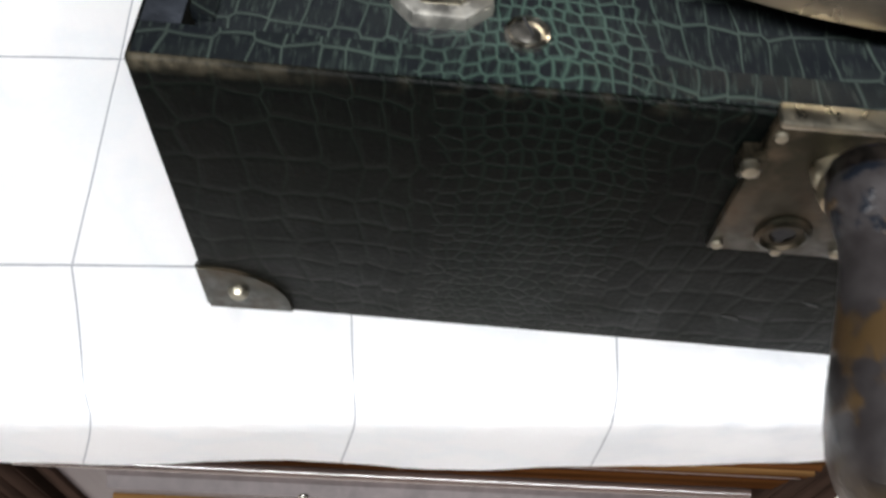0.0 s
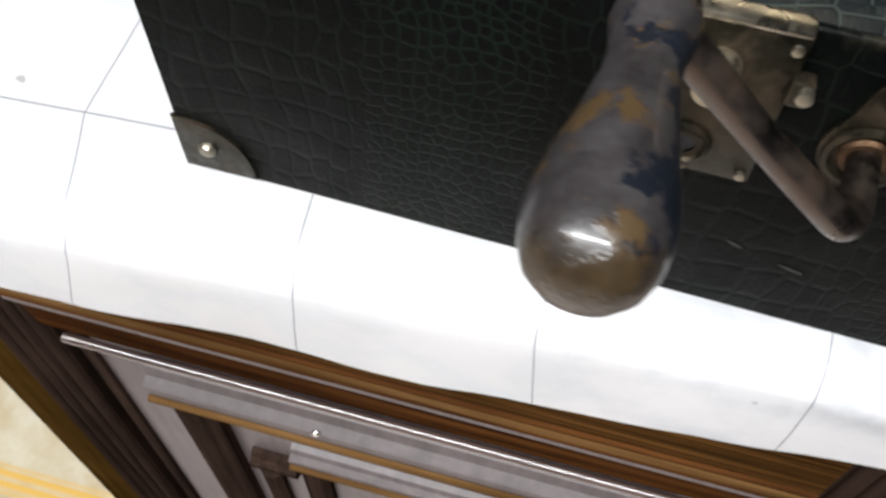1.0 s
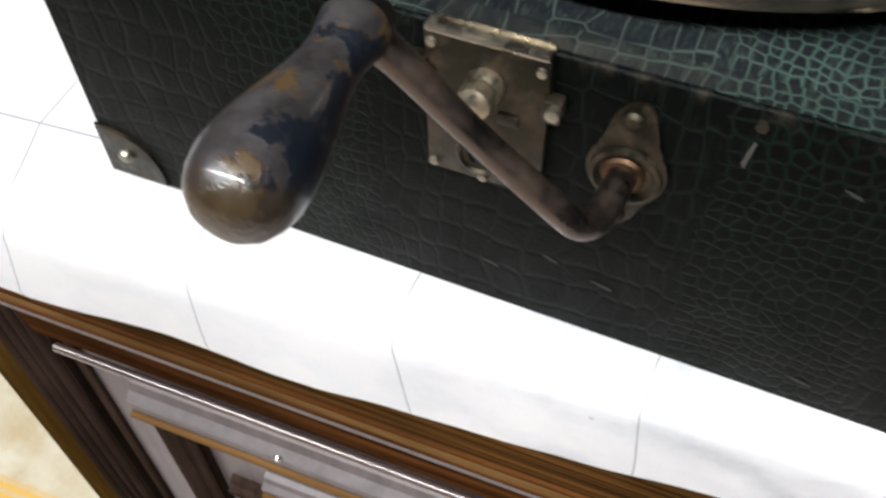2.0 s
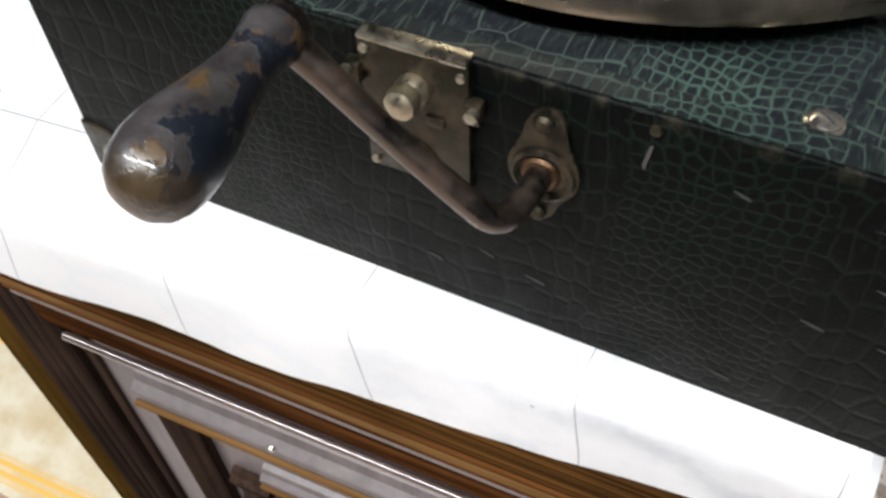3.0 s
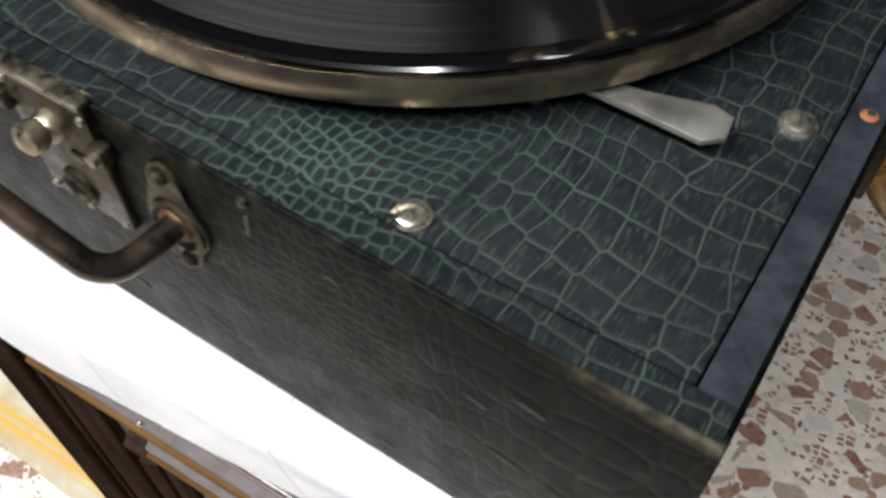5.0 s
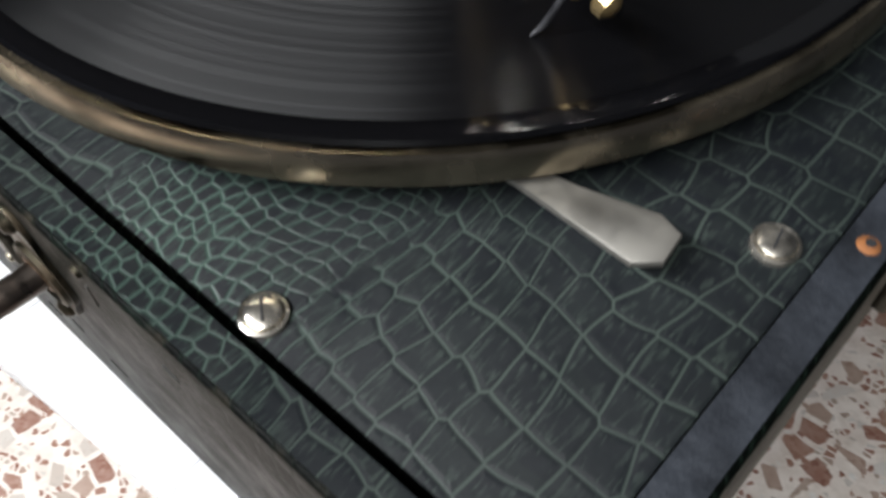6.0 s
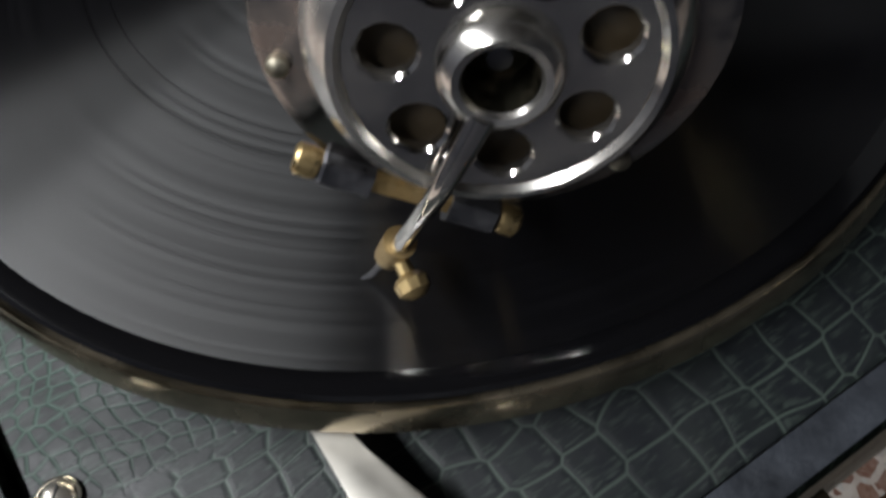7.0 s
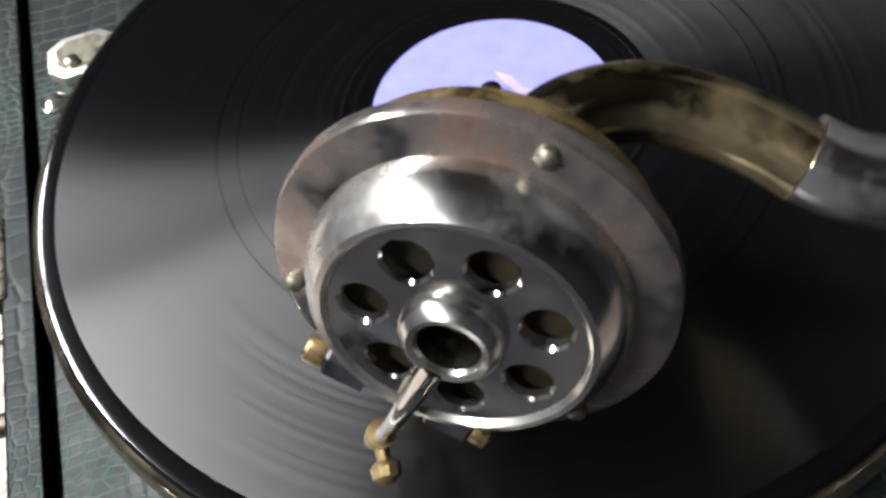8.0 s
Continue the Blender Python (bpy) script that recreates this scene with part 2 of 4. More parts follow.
def oilcloth():
    n = Nodes("white_oilcloth")
    sep = n.add("ShaderNodeSeparateXYZ", Vector=n.pos)
    x, y, z = sep.outputs
    wav = n.math("MULTIPLY", n.math("SUBTRACT", n.noise(9, 2), 0.5), 0.004)
    fan = n.math("MULTIPLY_ADD", n.math("DIVIDE", n.math("SUBTRACT", 0.10, x), 0.14, clamp=True), 0.0165, -0.004)
    lean = n.math("MULTIPLY", fan, n.math("DIVIDE", n.math("SUBTRACT", 0.013, y), 0.042, clamp=True))
    back = n.math("MULTIPLY_ADD", n.math("DIVIDE", n.math("SUBTRACT", 0.10, x), 0.14, clamp=True), 0.019, -0.003)
    fall = n.math("MULTIPLY", back, n.math("DIVIDE", n.math("ADD", z, 0.010), -0.045, clamp=True))
    hang = n.math("SUBTRACT", fall, lean)
    fx = n.math("FRACT", n.math("ADD", n.math("DIVIDE", n.math("ADD", n.math("ADD", x, hang), wav), 0.0735), 0.5 - 0.0345 / 0.0735 + 3))
    lx = n.math("LESS_THAN", n.math("ABSOLUTE", n.math("SUBTRACT", fx, 0.5)), 0.0029)
    fy = n.math("FRACT", n.math("ADD", n.math("DIVIDE", y, 0.0735), 0.5 - 0.0135 / 0.0735))
    ly = n.math("MULTIPLY", n.math("LESS_THAN", n.math("ABSOLUTE", n.math("SUBTRACT", fy, 0.5)), 0.0042), n.math("GREATER_THAN", z, -0.006))
    line = n.math("MAXIMUM", lx, ly)
    vein = n.math("ABSOLUTE", n.math("SUBTRACT", n.noise(14, 6, 0.6), 0.5))
    marble = n.ramp(vein, [(0.0, (0.86, 0.87, 0.88)), (0.05, (0.90, 0.89, 0.89)), (0.3, (0.92, 0.92, 0.92))])
    # Grey of the wrinkles' shade towards the right, painted into the cloth colour.
    shade_grey = n.ramp(vein, [(0.0, (0.60, 0.61, 0.64)), (0.06, (0.74, 0.75, 0.77)), (0.3, (0.80, 0.81, 0.83))])
    tinted = n.math("MULTIPLY", n.ramp(x, [(0.08, 0.0), (0.19, 0.65)]), n.ramp(n.noise(20, 3), [(0.35, 0.1), (0.6, 1.0)]))
    marble = n.mix(tinted, marble, shade_grey)
    dirt = n.ramp(n.noise(75, 2, 0.4), [(0.765, 0.0), (0.78, 1.0)])
    col = n.mix(n.math("MULTIPLY", dirt, 0.6), marble, (0.35, 0.34, 0.33))
    col = n.mix(line, col, (0.34, 0.35, 0.38))
    n.bump(n.noise(35, 4), 0.25, 0.002)
    return n.out(col, 0.45)


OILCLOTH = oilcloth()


def wood(name, dark, light, axis=0, rough=0.28, coat=0.5, spec=0.0, fine=160.0):
    n = Nodes(name)
    mp = n.add("ShaderNodeMapping", Vector=n.pos)
    sc = [fine, fine, fine]
    sc[axis] = 6.0
    mp.inputs["Scale"].default_value = sc
    grain = n.noise(1.0, 6, 0.65, mp.outputs[0])
    col = n.ramp(grain, [(0.34, dark), (0.52, tuple((a + b) / 2 for a, b in zip(dark, light))), (0.70, light)])
    col = n.mix(n.ramp(n.noise(9, 3), [(0.4, 0.0), (0.7, 0.6)]), col, tuple(c * 0.6 for c in dark))
    n.bump(grain, 0.15, 0.0004)
    n.put(n.b, "Coat Weight", coat)
    n.put(n.b, "Coat Roughness", 0.25)
    n.put(n.b, "Specular IOR Level", spec)
    return n.out(col, rough)


WOOD_H = wood("varnished_walnut", (0.016, 0.006, 0.0028), (0.088, 0.034, 0.010), 0, 0.4, 0.0)
WOOD_STREAK = wood("streaked_walnut", (0.007, 0.004, 0.002), (0.095, 0.042, 0.012), 0, 0.4, 0.0, 0.0, 420.0)
WOOD_GLOSS = wood("glossy_bead_wood", (0.03, 0.018, 0.015), (0.09, 0.06, 0.05), 0, 0.25, 1.0, 0.5)
WOOD_V = wood("dark_walnut", (0.012, 0.008, 0.006), (0.040, 0.024, 0.018), 2, 0.4, 0.0)
# Grey floor reflection on the polished wood, put into its base colour.
WOOD_SHEEN = wood("door_panel_sheen", (0.068, 0.056, 0.055), (0.110, 0.089, 0.088), 2, 0.45, 0.0, 0.25)
WOOD_GOLD = wood("golden_moulding", (0.045, 0.022, 0.008), (0.14, 0.075, 0.028), 0, 0.4, 0.0)
WOOD_BODY = wood("brown_carcass", (0.026, 0.0135, 0.003), (0.055, 0.029, 0.007), 2, 0.6, 0.0)


def terrazzo():
    n = Nodes("terrazzo")
    warp = n.add("ShaderNodeTexNoise", Vector=n.pos, Scale=30.0, Detail=3.0)
    wv = n.add("ShaderNodeVectorMath")
    wv.operation = "MULTIPLY_ADD"
    n.put(wv, "i0", warp.outputs[1])
    wv.inputs[1].default_value = (0.007, 0.007, 0)
    n.put(wv, "i2", n.pos)

    def chips(scale, thick, keep, stops, shift):
        mp = n.add("ShaderNodeMapping", Vector=wv.outputs[0])
        mp.inputs["Location"].default_value = (shift, shift * 2, 0)
        mp.inputs["Scale"].default_value = (1, 1.25, 0)
        e = n.t.nodes.new("ShaderNodeTexVoronoi")
        e.feature, e.voronoi_dimensions = "DISTANCE_TO_EDGE", "2D"
        c = n.t.nodes.new("ShaderNodeTexVoronoi")
        c.voronoi_dimensions = "2D"
        for v in (e, c):
            n.put(v, "Vector", mp.outputs[0])
            n.put(v, "Scale", scale)
        s = n.add("ShaderNodeSeparateColor", Color=c.outputs["Color"])
        inside = n.math("GREATER_THAN", e.outputs[0], n.math("MULTIPLY_ADD", s.outputs[1], 0.12, thick))
        chosen = n.math("LESS_THAN", s.outputs[0], keep)
        tint = n.ramp(s.outputs[2], stops)
        return n.math("MULTIPLY", inside, chosen), tint

    base = n.ramp(n.noise(40, 4), [(0.3, (0.50, 0.435, 0.385)), (0.7, (0.64, 0.585, 0.535))])
    brown = [(0.0, (0.20, 0.10, 0.075)), (0.5, (0.27, 0.16, 0.12)), (0.75, (0.30, 0.25, 0.21)), (1.0, (0.55, 0.53, 0.50))]
    m2, t2 = chips(95.0, 0.1, 0.42, brown, 0.7)
    col = n.mix(m2, base, t2)
    m1, t1 = chips(31.0, 0.05, 0.5, brown, 0.0)
    mott = n.mix(n.ramp(n.noise(120, 4), [(0.4, 0.0), (0.7, 0.35)]), t1, (0.42, 0.33, 0.28))
    col = n.mix(m1, col, mott)
    return n.out(col, n.ramp(n.noise(60, 3), [(0.3, 0.22), (0.7, 0.4)]))


TERRAZZO = terrazzo()


def rug():
    n = Nodes("cream_mat")
    sep = n.add("ShaderNodeSeparateXYZ", Vector=n.pos)
    v = n.math("ADD", n.math("MULTIPLY", sep.outputs[0], -0.04), sep.outputs[1])
    f = n.math("FRACT", n.math("DIVIDE", v, 0.16))
    band = n.ramp(f, [(0.0, 0.0), (0.28, 0.0), (0.30, 1.0), (0.48, 1.0), (0.50, 0.0)])
    stripe = n.ramp(n.math("FRACT", n.math("DIVIDE", v, 0.012)), [(0.3, 0.35), (0.6, 1.0)])
    cream = n.ramp(n.noise(16, 4), [(0.35, (0.34, 0.27, 0.16)), (0.65, (0.43, 0.39, 0.30))])
    col = n.mix(n.math("MULTIPLY", band, stripe), cream, (0.46, 0.28, 0.06))
    n.bump(n.noise(500, 3), 0.3, 0.002)
    return n.out(col, 0.85)


MAT = rug()
LAMP_WHITE = plain("lamp_housing", (0.8, 0.8, 0.8), 0.5, 0.03)

# ---- mesh helpers ----


def mesh_of(name, bm, material, smooth=True):
    me = bpy.data.meshes.new(name)
    bmesh.ops.recalc_face_normals(bm, faces=bm.faces)
    bm.to_mesh(me)
    bm.free()
    me.materials.append(material)
    if smooth:
        me.shade_smooth()
        me.set_sharp_from_angle(angle=radians(35))
    return me


def part(name, bm, material, parent, label="", smooth=True):
    ob = new(name, mesh_of(name, bm, material, smooth))
    ob.parent = parent
    if label:
        tagged(ob, label)
    return ob


def thing(name, label, category, m=Matrix(), kind="", group=""):
    ob = new(name)
    ob.empty_display_size = 0.02
    ob.matrix_world = m
    return tagged(ob, label, category, group, kind)


def box(lo, hi, bevel=0.0, bm=None, segments=2):
    bm = bm or bmesh.new()
    lo, hi = Vector(lo), Vector(hi)
    made = bmesh.ops.create_cube(bm, size=1, matrix=Matrix.LocRotScale((lo + hi) / 2, None, hi - lo))["verts"]
    if bevel:
        edges = list({e for v in made for e in v.link_edges})
        bmesh.ops.bevel(bm, geom=edges, offset=bevel, segments=segments, profile=0.5, affect="EDGES")
    return bm


def axis_frame(origin, axis, up=(0, 0, 1)):
    a = Vector(axis).normalized()
    u = Vector(up).cross(a)
    if u.length < 1e-4:
        u = Vector((1, 0, 0)).cross(a)
    u.normalize()
    v = a.cross(u)
    return Matrix((u, v, a)).transposed().to_4x4(), Vector(origin)


def lathe(profile, origin=(0, 0, 0), axis=(0, 0, 1), seg=48, bm=None):
    """Rings of (radius, height) turned about an axis; a radius of 0 closes the end."""
    bm = bm or bmesh.new()
    rot, o = axis_frame(origin, axis)
    rings = []
    for r, h in profile:
        if r <= 1e-7:
            rings.append([bm.verts.new(o + rot @ Vector((0, 0, h)))])
        else:
            rings.append([bm.verts.new(o + rot @ Vector((r * math.cos(2 * math.pi * k / seg), r * math.sin(2 * math.pi * k / seg), h))) for k in range(seg)])
    for a, b in zip(rings, rings[1:]):
        for k in range(seg):
            j = (k + 1) % seg
            f = [a[k % len(a)], a[j % len(a)], b[j % len(b)], b[k % len(b)]]
            f = list(dict.fromkeys(f))
            if len(f) > 2:
                bm.faces.new(f)
    return bm


def tube(points, radius, seg=20, bm=None, steps=8, flat=1.0):
    """A rod swept along a smooth line through the points; radius may be a list."""
    bm = bm or bmesh.new()
    pts = [Vector(p) for p in points]
    radii = radius if isinstance(radius, (list, tuple)) else [radius] * len(pts)
    line, rr = [], []
    for i in range(len(pts) - 1):
        p0, p1, p2, p3 = pts[max(i - 1, 0)], pts[i], pts[i + 1], pts[min(i + 2, len(pts) - 1)]
        for k in range(steps):
            t = k / steps
            q = 0.5 * ((2 * p1) + (p2 - p0) * t + (2 * p0 - 5 * p1 + 4 * p2 - p3) * t * t + (3 * p1 - p0 - 3 * p2 + p3) * t ** 3)
            line.append(q)
            rr.append(radii[i] * (1 - t) + radii[i + 1] * t)
    line.append(pts[-1])
    rr.append(radii[-1])
    side = None
    rings = []
    for i, p in enumerate(line):
        d = (line[min(i + 1, len(line) - 1)] - line[max(i - 1, 0)]).normalized()
        if side is None:
            side = d.orthogonal().normalized()
        side = (side - d * side.dot(d)).normalized()
        up = d.cross(side)
        rings.append([bm.verts.new(p + rr[i] * (side * math.cos(2 * math.pi * k / seg) + flat * up * math.sin(2 * math.pi * k / seg))) for k in range(seg)])
    for a, b in zip(rings, rings[1:]):
        for k in range(seg):
            bm.faces.new((a[k], a[(k + 1) % seg], b[(k + 1) % seg], b[k]))
    bm.faces.new(rings[0][::-1])
    bm.faces.new(rings[-1])
    return bm


def prism(outline, place, depth, bevel=0.0, bm=None):
    """A flat plate: an outline of (a, b) laid by place(a, b, h) from h = 0 to depth."""
    bm = bm or bmesh.new()
    low = [bm.verts.new(place(a, b, 0)) for a, b in outline]
    top = [bm.verts.new(place(a, b, depth)) for a, b in outline]
    n = len(outline)
    bm.faces.new(low[::-1])
    face = bm.faces.new(top)
    for k in range(n):
        bm.faces.new((low[k], low[(k + 1) % n], top[(k + 1) % n], top[k]))
    if bevel:
        bmesh.ops.bevel(bm, geom=list(face.edges), offset=bevel, segments=2, profile=0.5, affect="EDGES")
    return bm


def front(x, z, h):
    return Vector((x, -h, z))


# ---- room ----
def wall(name, lo, hi, material):
    ob = new(name, mesh_of(name, box(lo, hi), material, False))
    return tagged(ob, kind="structure")


X0, X1, Y0, Y1 = -3.0, 2.0, -2.6, 2.8
wall("floor", (X0 - 0.1, Y0 - 0.1, FLOOR - 0.1), (X1 + 0.1, Y1 + 0.1, FLOOR), TERRAZZO)
wall("ceiling", (X0 - 0.1, Y0 - 0.1, CEIL), (X1 + 0.1, Y1 + 0.1, CEIL + 0.1), CEILING)
wall("wall_north", (X0, Y1, FLOOR), (X1, Y1 + 0.1, CEIL), ROOM_DARK)
wall("wall_south", (X0, Y0 - 0.1, FLOOR), (X1, Y0, CEIL), ROOM_DARK)
wall("wall_east", (X1, Y0 - 0.1, FLOOR), (X1 + 0.1, Y1 + 0.1, CEIL), ROOM_DARK)
wall("wall_west", (X0 - 0.1, Y0 - 0.1, FLOOR), (X0, Y1 + 0.1, CEIL), ROOM_DARK)
# Added unseen screen, so the soundbox face reflects dark instead of lit floor.
wall("reflection_screen", (0.98, Y0, FLOOR), (1.06, 0.45, 0.55), ROOM_DARK)
for x, y, w in ((-0.18, -1.25, 1.30), (-1.95, -1.25, 0.40)):
    lamp = thing("ceiling_lamp", "white batten ceiling lamp with a long bright tube", "lamp", group="ceiling lamps")
    part("housing", box((x - w, y - 0.09, CEIL - 0.06), (x + w, y + 0.09, CEIL - 0.001), 0.004), LAMP_WHITE, lamp)

# ---- cabinet and oilcloth, turned a little against the gramophone ----
TURN = pose(0, 0, 0, 0, 0, 4.87)
cabinet = thing("cabinet", "dark varnished wooden cabinet with moulded door and reeded pilasters", "cabinet", pose(0, 0.006, 0, 0, 0, 2.0) @ Matrix.Diagonal((1.1, 1, 1.1, 1)))
BASE = -0.745
TOP = -0.004
LEFT, RIGHT = -0.34, 0.252
FACE = 0.030
bm = box((LEFT, -0.0195, TOP - 0.028), (RIGHT - 0.030, 0.46, TOP - 0.0030), 0.003)
bmesh.ops.transform(bm, matrix=pose(0, 0, 0, 0, 0, 2.87), verts=bm.verts)
part("tabletop", bm, WOOD_H, cabinet)
part("body", box((-0.229, FACE + 0.004, BASE + 0.02), (-0.1785, 0.44, TOP - 0.0335)), WOOD_BODY, cabinet, "plain brown wooden side post")
part("carcass", box((-0.178, FACE + 0.022, BASE + 0.02), (0.246, 0.44, TOP - 0.029)), WOOD_BODY, cabinet, "plain brown wooden carcass")


def moulding(x0, x1, z, profile, y=FACE):
    """A straight strip along x with the given (out, up) section."""
    return prism(profile, lambda a, b, h: Vector((x0 + h, y - a, z + b)), x1 - x0)


# cornice: gold beads, a greyish band, a red-brown rail and a glossy bead
part("cornice", moulding(-0.136, 0.207, 0, [(0, -0.166), (0.0168, -0.166), (0.0178, -0.163), (0.0178, -0.1565), (0, -0.1565)]), WOOD_SHEEN, cabinet, "greyish brown cornice band")
part("cornice_top", moulding(-0.136, 0.207, 0, [(0, -0.156), (0.0182, -0.156), (0.0190, -0.150), (0.0196, -0.143), (0.0196, -0.101), (0, -0.101)]), WOOD_STREAK, cabinet, "gold-streaked cornice top")
for out, z, rad, wooden in ((0.0184, -0.1548, 0.0018, WOOD_H), (0.0194, -0.1490, 0.0020, WOOD_GOLD), (0.0198, -0.1415, 0.0017, WOOD_H)):
    part("bead", lathe([(0, 0), (rad, 0), (rad, 0.342), (0, 0.342)], (-0.1355, FACE - out, z), (1, 0, 0), 12), wooden, cabinet, "varnished cornice bead")
part("rail", moulding(-0.130, 0.206, 0, [(0, -0.195), (0.010, -0.195), (0.014, -0.190), (0.0152, -0.180), (0.0164, -0.1665), (0, -0.1665)]), WOOD_H, cabinet, "red-brown varnished rail")
part("bead", lathe([(0, 0), (0.0027, 0), (0.0027, 0.325), (0, 0.325)], (-0.124, FACE - 0.0125, -0.2030), (1, 0, 0), 16), WOOD_GLOSS, cabinet, "glossy varnished bead")
part("groove_strip", box((-0.1315, FACE - 0.0035, BASE + 0.07), (-0.1240, FACE + 0.002, -0.208), 0.001), WOOD_V, cabinet)
door = part("door", box((-0.135, FACE, BASE + 0.06), (0.205, FACE + 0.021, -0.104)), WOOD_SHEEN, cabinet, "polished brown door panel, grey sheen in its colour")
half = [(0, -0.013), (0.006, -0.013), (0.011, -0.008), (0.012, -0.002), (0.012, 0.003), (0.007, 0.006), (0.005, 0.011), (0, 0.013)]


def door_frame(x0, x1, z1, z0, scale, light):
    pro = [(a * scale, b * scale) for a, b in half]
    w = 0.013 * scale
    strip = part("moulding", moulding(x0, x1, z1 - w, pro), WOOD_SHEEN, door, "raised moulding strip")
    part("bead", lathe([(0, 0), (0.0026, 0), (0.0026, x1 - x0), (0, x1 - x0)], (x0, FACE - 0.0118 * scale, z1 - w * 1.7), (1, 0, 0), 12), light, door, "golden bead")
    for x, s in ((x0 + w, 1), (x1 - w, -1)):
        bm = prism([(a, b * s) for a, b in pro], lambda a, b, h: Vector((x - b, FACE - a, z0 + h)), z1 - 2 * w - z0)
        part("moulding", bm, WOOD_V, door)
    part("moulding", moulding(x0, x1, z0 - w, pro), WOOD_SHEEN, door)


door_frame(-0.093, 0.172, -0.227, -0.66, 1.15, WOOD_GOLD)
door_frame(-0.026, 0.093, -0.300, -0.62, 0.75, WOOD_GOLD)
for sx in (-0.054, 0.093):
    bm = prism([(a, b) for a, b in half], lambda a, b, h, sx=sx: Vector((sx + h, FACE - a * 0.8, -0.335 + b * 0.7)), 0.029)
    part("corner_block", bm, WOOD_V, door)
    bm = prism([(a * 0.7, b * 0.6) for a, b in half], lambda a, b, h, sx=sx: Vector((sx + (0.007 if sx < 0 else 0.022) - b, FACE - a, -0.60 + h)), 0.245)
    part("moulding", bm, WOOD_V, door)
part("nail", lathe([(0.0, 0.002), (0.0018, 0.0015), (0.0025, 0.0)], (-0.0005, FACE - 0.0135, -0.238), (0, -1, 0), 12), NICKEL, door, "small bright nail head")
for x0, x1 in ((-0.177, -0.137), (0.208, 0.247)):
    pilaster = part("pilaster", box((x0, FACE - 0.006, BASE + 0.04), (x1, FACE + 0.020, -0.035)), WOOD_V, cabinet, "dark reeded pilaster")
    count = 4
    for k in range(count):
        x = x0 + (k + 0.5) * (x1 - x0) / count
        bm = lathe([(0, 0), (0.0042, 0), (0.0042, -BASE - 0.12), (0, -BASE - 0.12)], (x, FACE - 0.006, BASE + 0.06), (0, 0, 1), 12)
        part("reed", bm, WOOD_V, pilaster)

# oilcloth: lies on the top, rolls over the front edge and hangs
bm = bmesh.new()
NX = 72
sect = [(0.45 - 0.0135 * k, TOP) for k in range(35)]
r = 0.012
ycur = -0.0155
for k in range(7):
    a = k / 6 * math.pi / 2
    sect.append((ycur - r * math.sin(a), TOP - r + r * math.cos(a)))
for k in range(1, 7):
    sect.append((ycur - r + 0.0006 * k, TOP - r - 0.0070 * k))
grid = []
for i in range(NX + 1):
    x = LEFT + (RIGHT + 0.004 - LEFT) * i / NX
    col = []
    for j, (y, z) in enumerate(sect):
        hang = max(0.0, (TOP - r - z) / 0.047)
        w = noise.noise(Vector((x * 18, 3.1, z * 9)))
        fine = noise.noise(Vector((x * 60, y * 40, z * 40)))
        dy = hang * (0.0035 * w) + 0.0004 * fine * (hang > 0)
        dz = hang * 0.0022 * noise.noise(Vector((x * 25, 9.3, 0))) + 0.0003 * fine * (hang == 0)
        col.append(bm.verts.new((x, y + dy, z + dz)))
    grid.append(col)
for a, b in zip(grid, grid[1:]):
    for j in range(len(sect) - 1):
        bm.faces.new((a[j], b[j], b[j + 1], a[j + 1]))
# the right-hand end folds down over the table's end
last = grid[-1]
down = [bm.verts.new(v.co + Vector((0.004, 0, -0.004))) for v in last]
down2 = [bm.verts.new(v.co + Vector((0.005 + 0.002 * noise.noise(v.co * 20), 0, -0.030))) if v.co.z > TOP - 0.007 else bm.verts.new(v.co + Vector((0.0045, 0.001, -0.001))) for v in last]
for lo, hi in ((last, down), (down, down2)):
    for j in range(len(sect) - 1):
        bm.faces.new((lo[j], hi[j], hi[j + 1], lo[j + 1]))
bmesh.ops.solidify(bm, geom=list(bm.faces), thickness=0.0008)
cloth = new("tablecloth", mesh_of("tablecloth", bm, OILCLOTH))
cloth.matrix_world = TURN
tagged(cloth, "white tile-patterned oilcloth hanging over the cabinet's front edge", "tablecloth")

bm = box((-1.6, 0.015, FLOOR), (-0.285, 0.95, FLOOR + 0.008), 0.003)
tagged(new("floor_mat", mesh_of("floor_mat", bm, MAT)), "cream floor mat with yellow striped bands on the terrazzo", "mat")

# ---- gramophone ----
gramophone = thing("gramophone", "portable wind-up gramophone in dark green crocodile-grain case, open on the cabinet", "gramophone")
W, D, H = 0.285, 0.405, 0.0925
GX, GY = 0.0085, 0.0085
BOARD = 0.0888


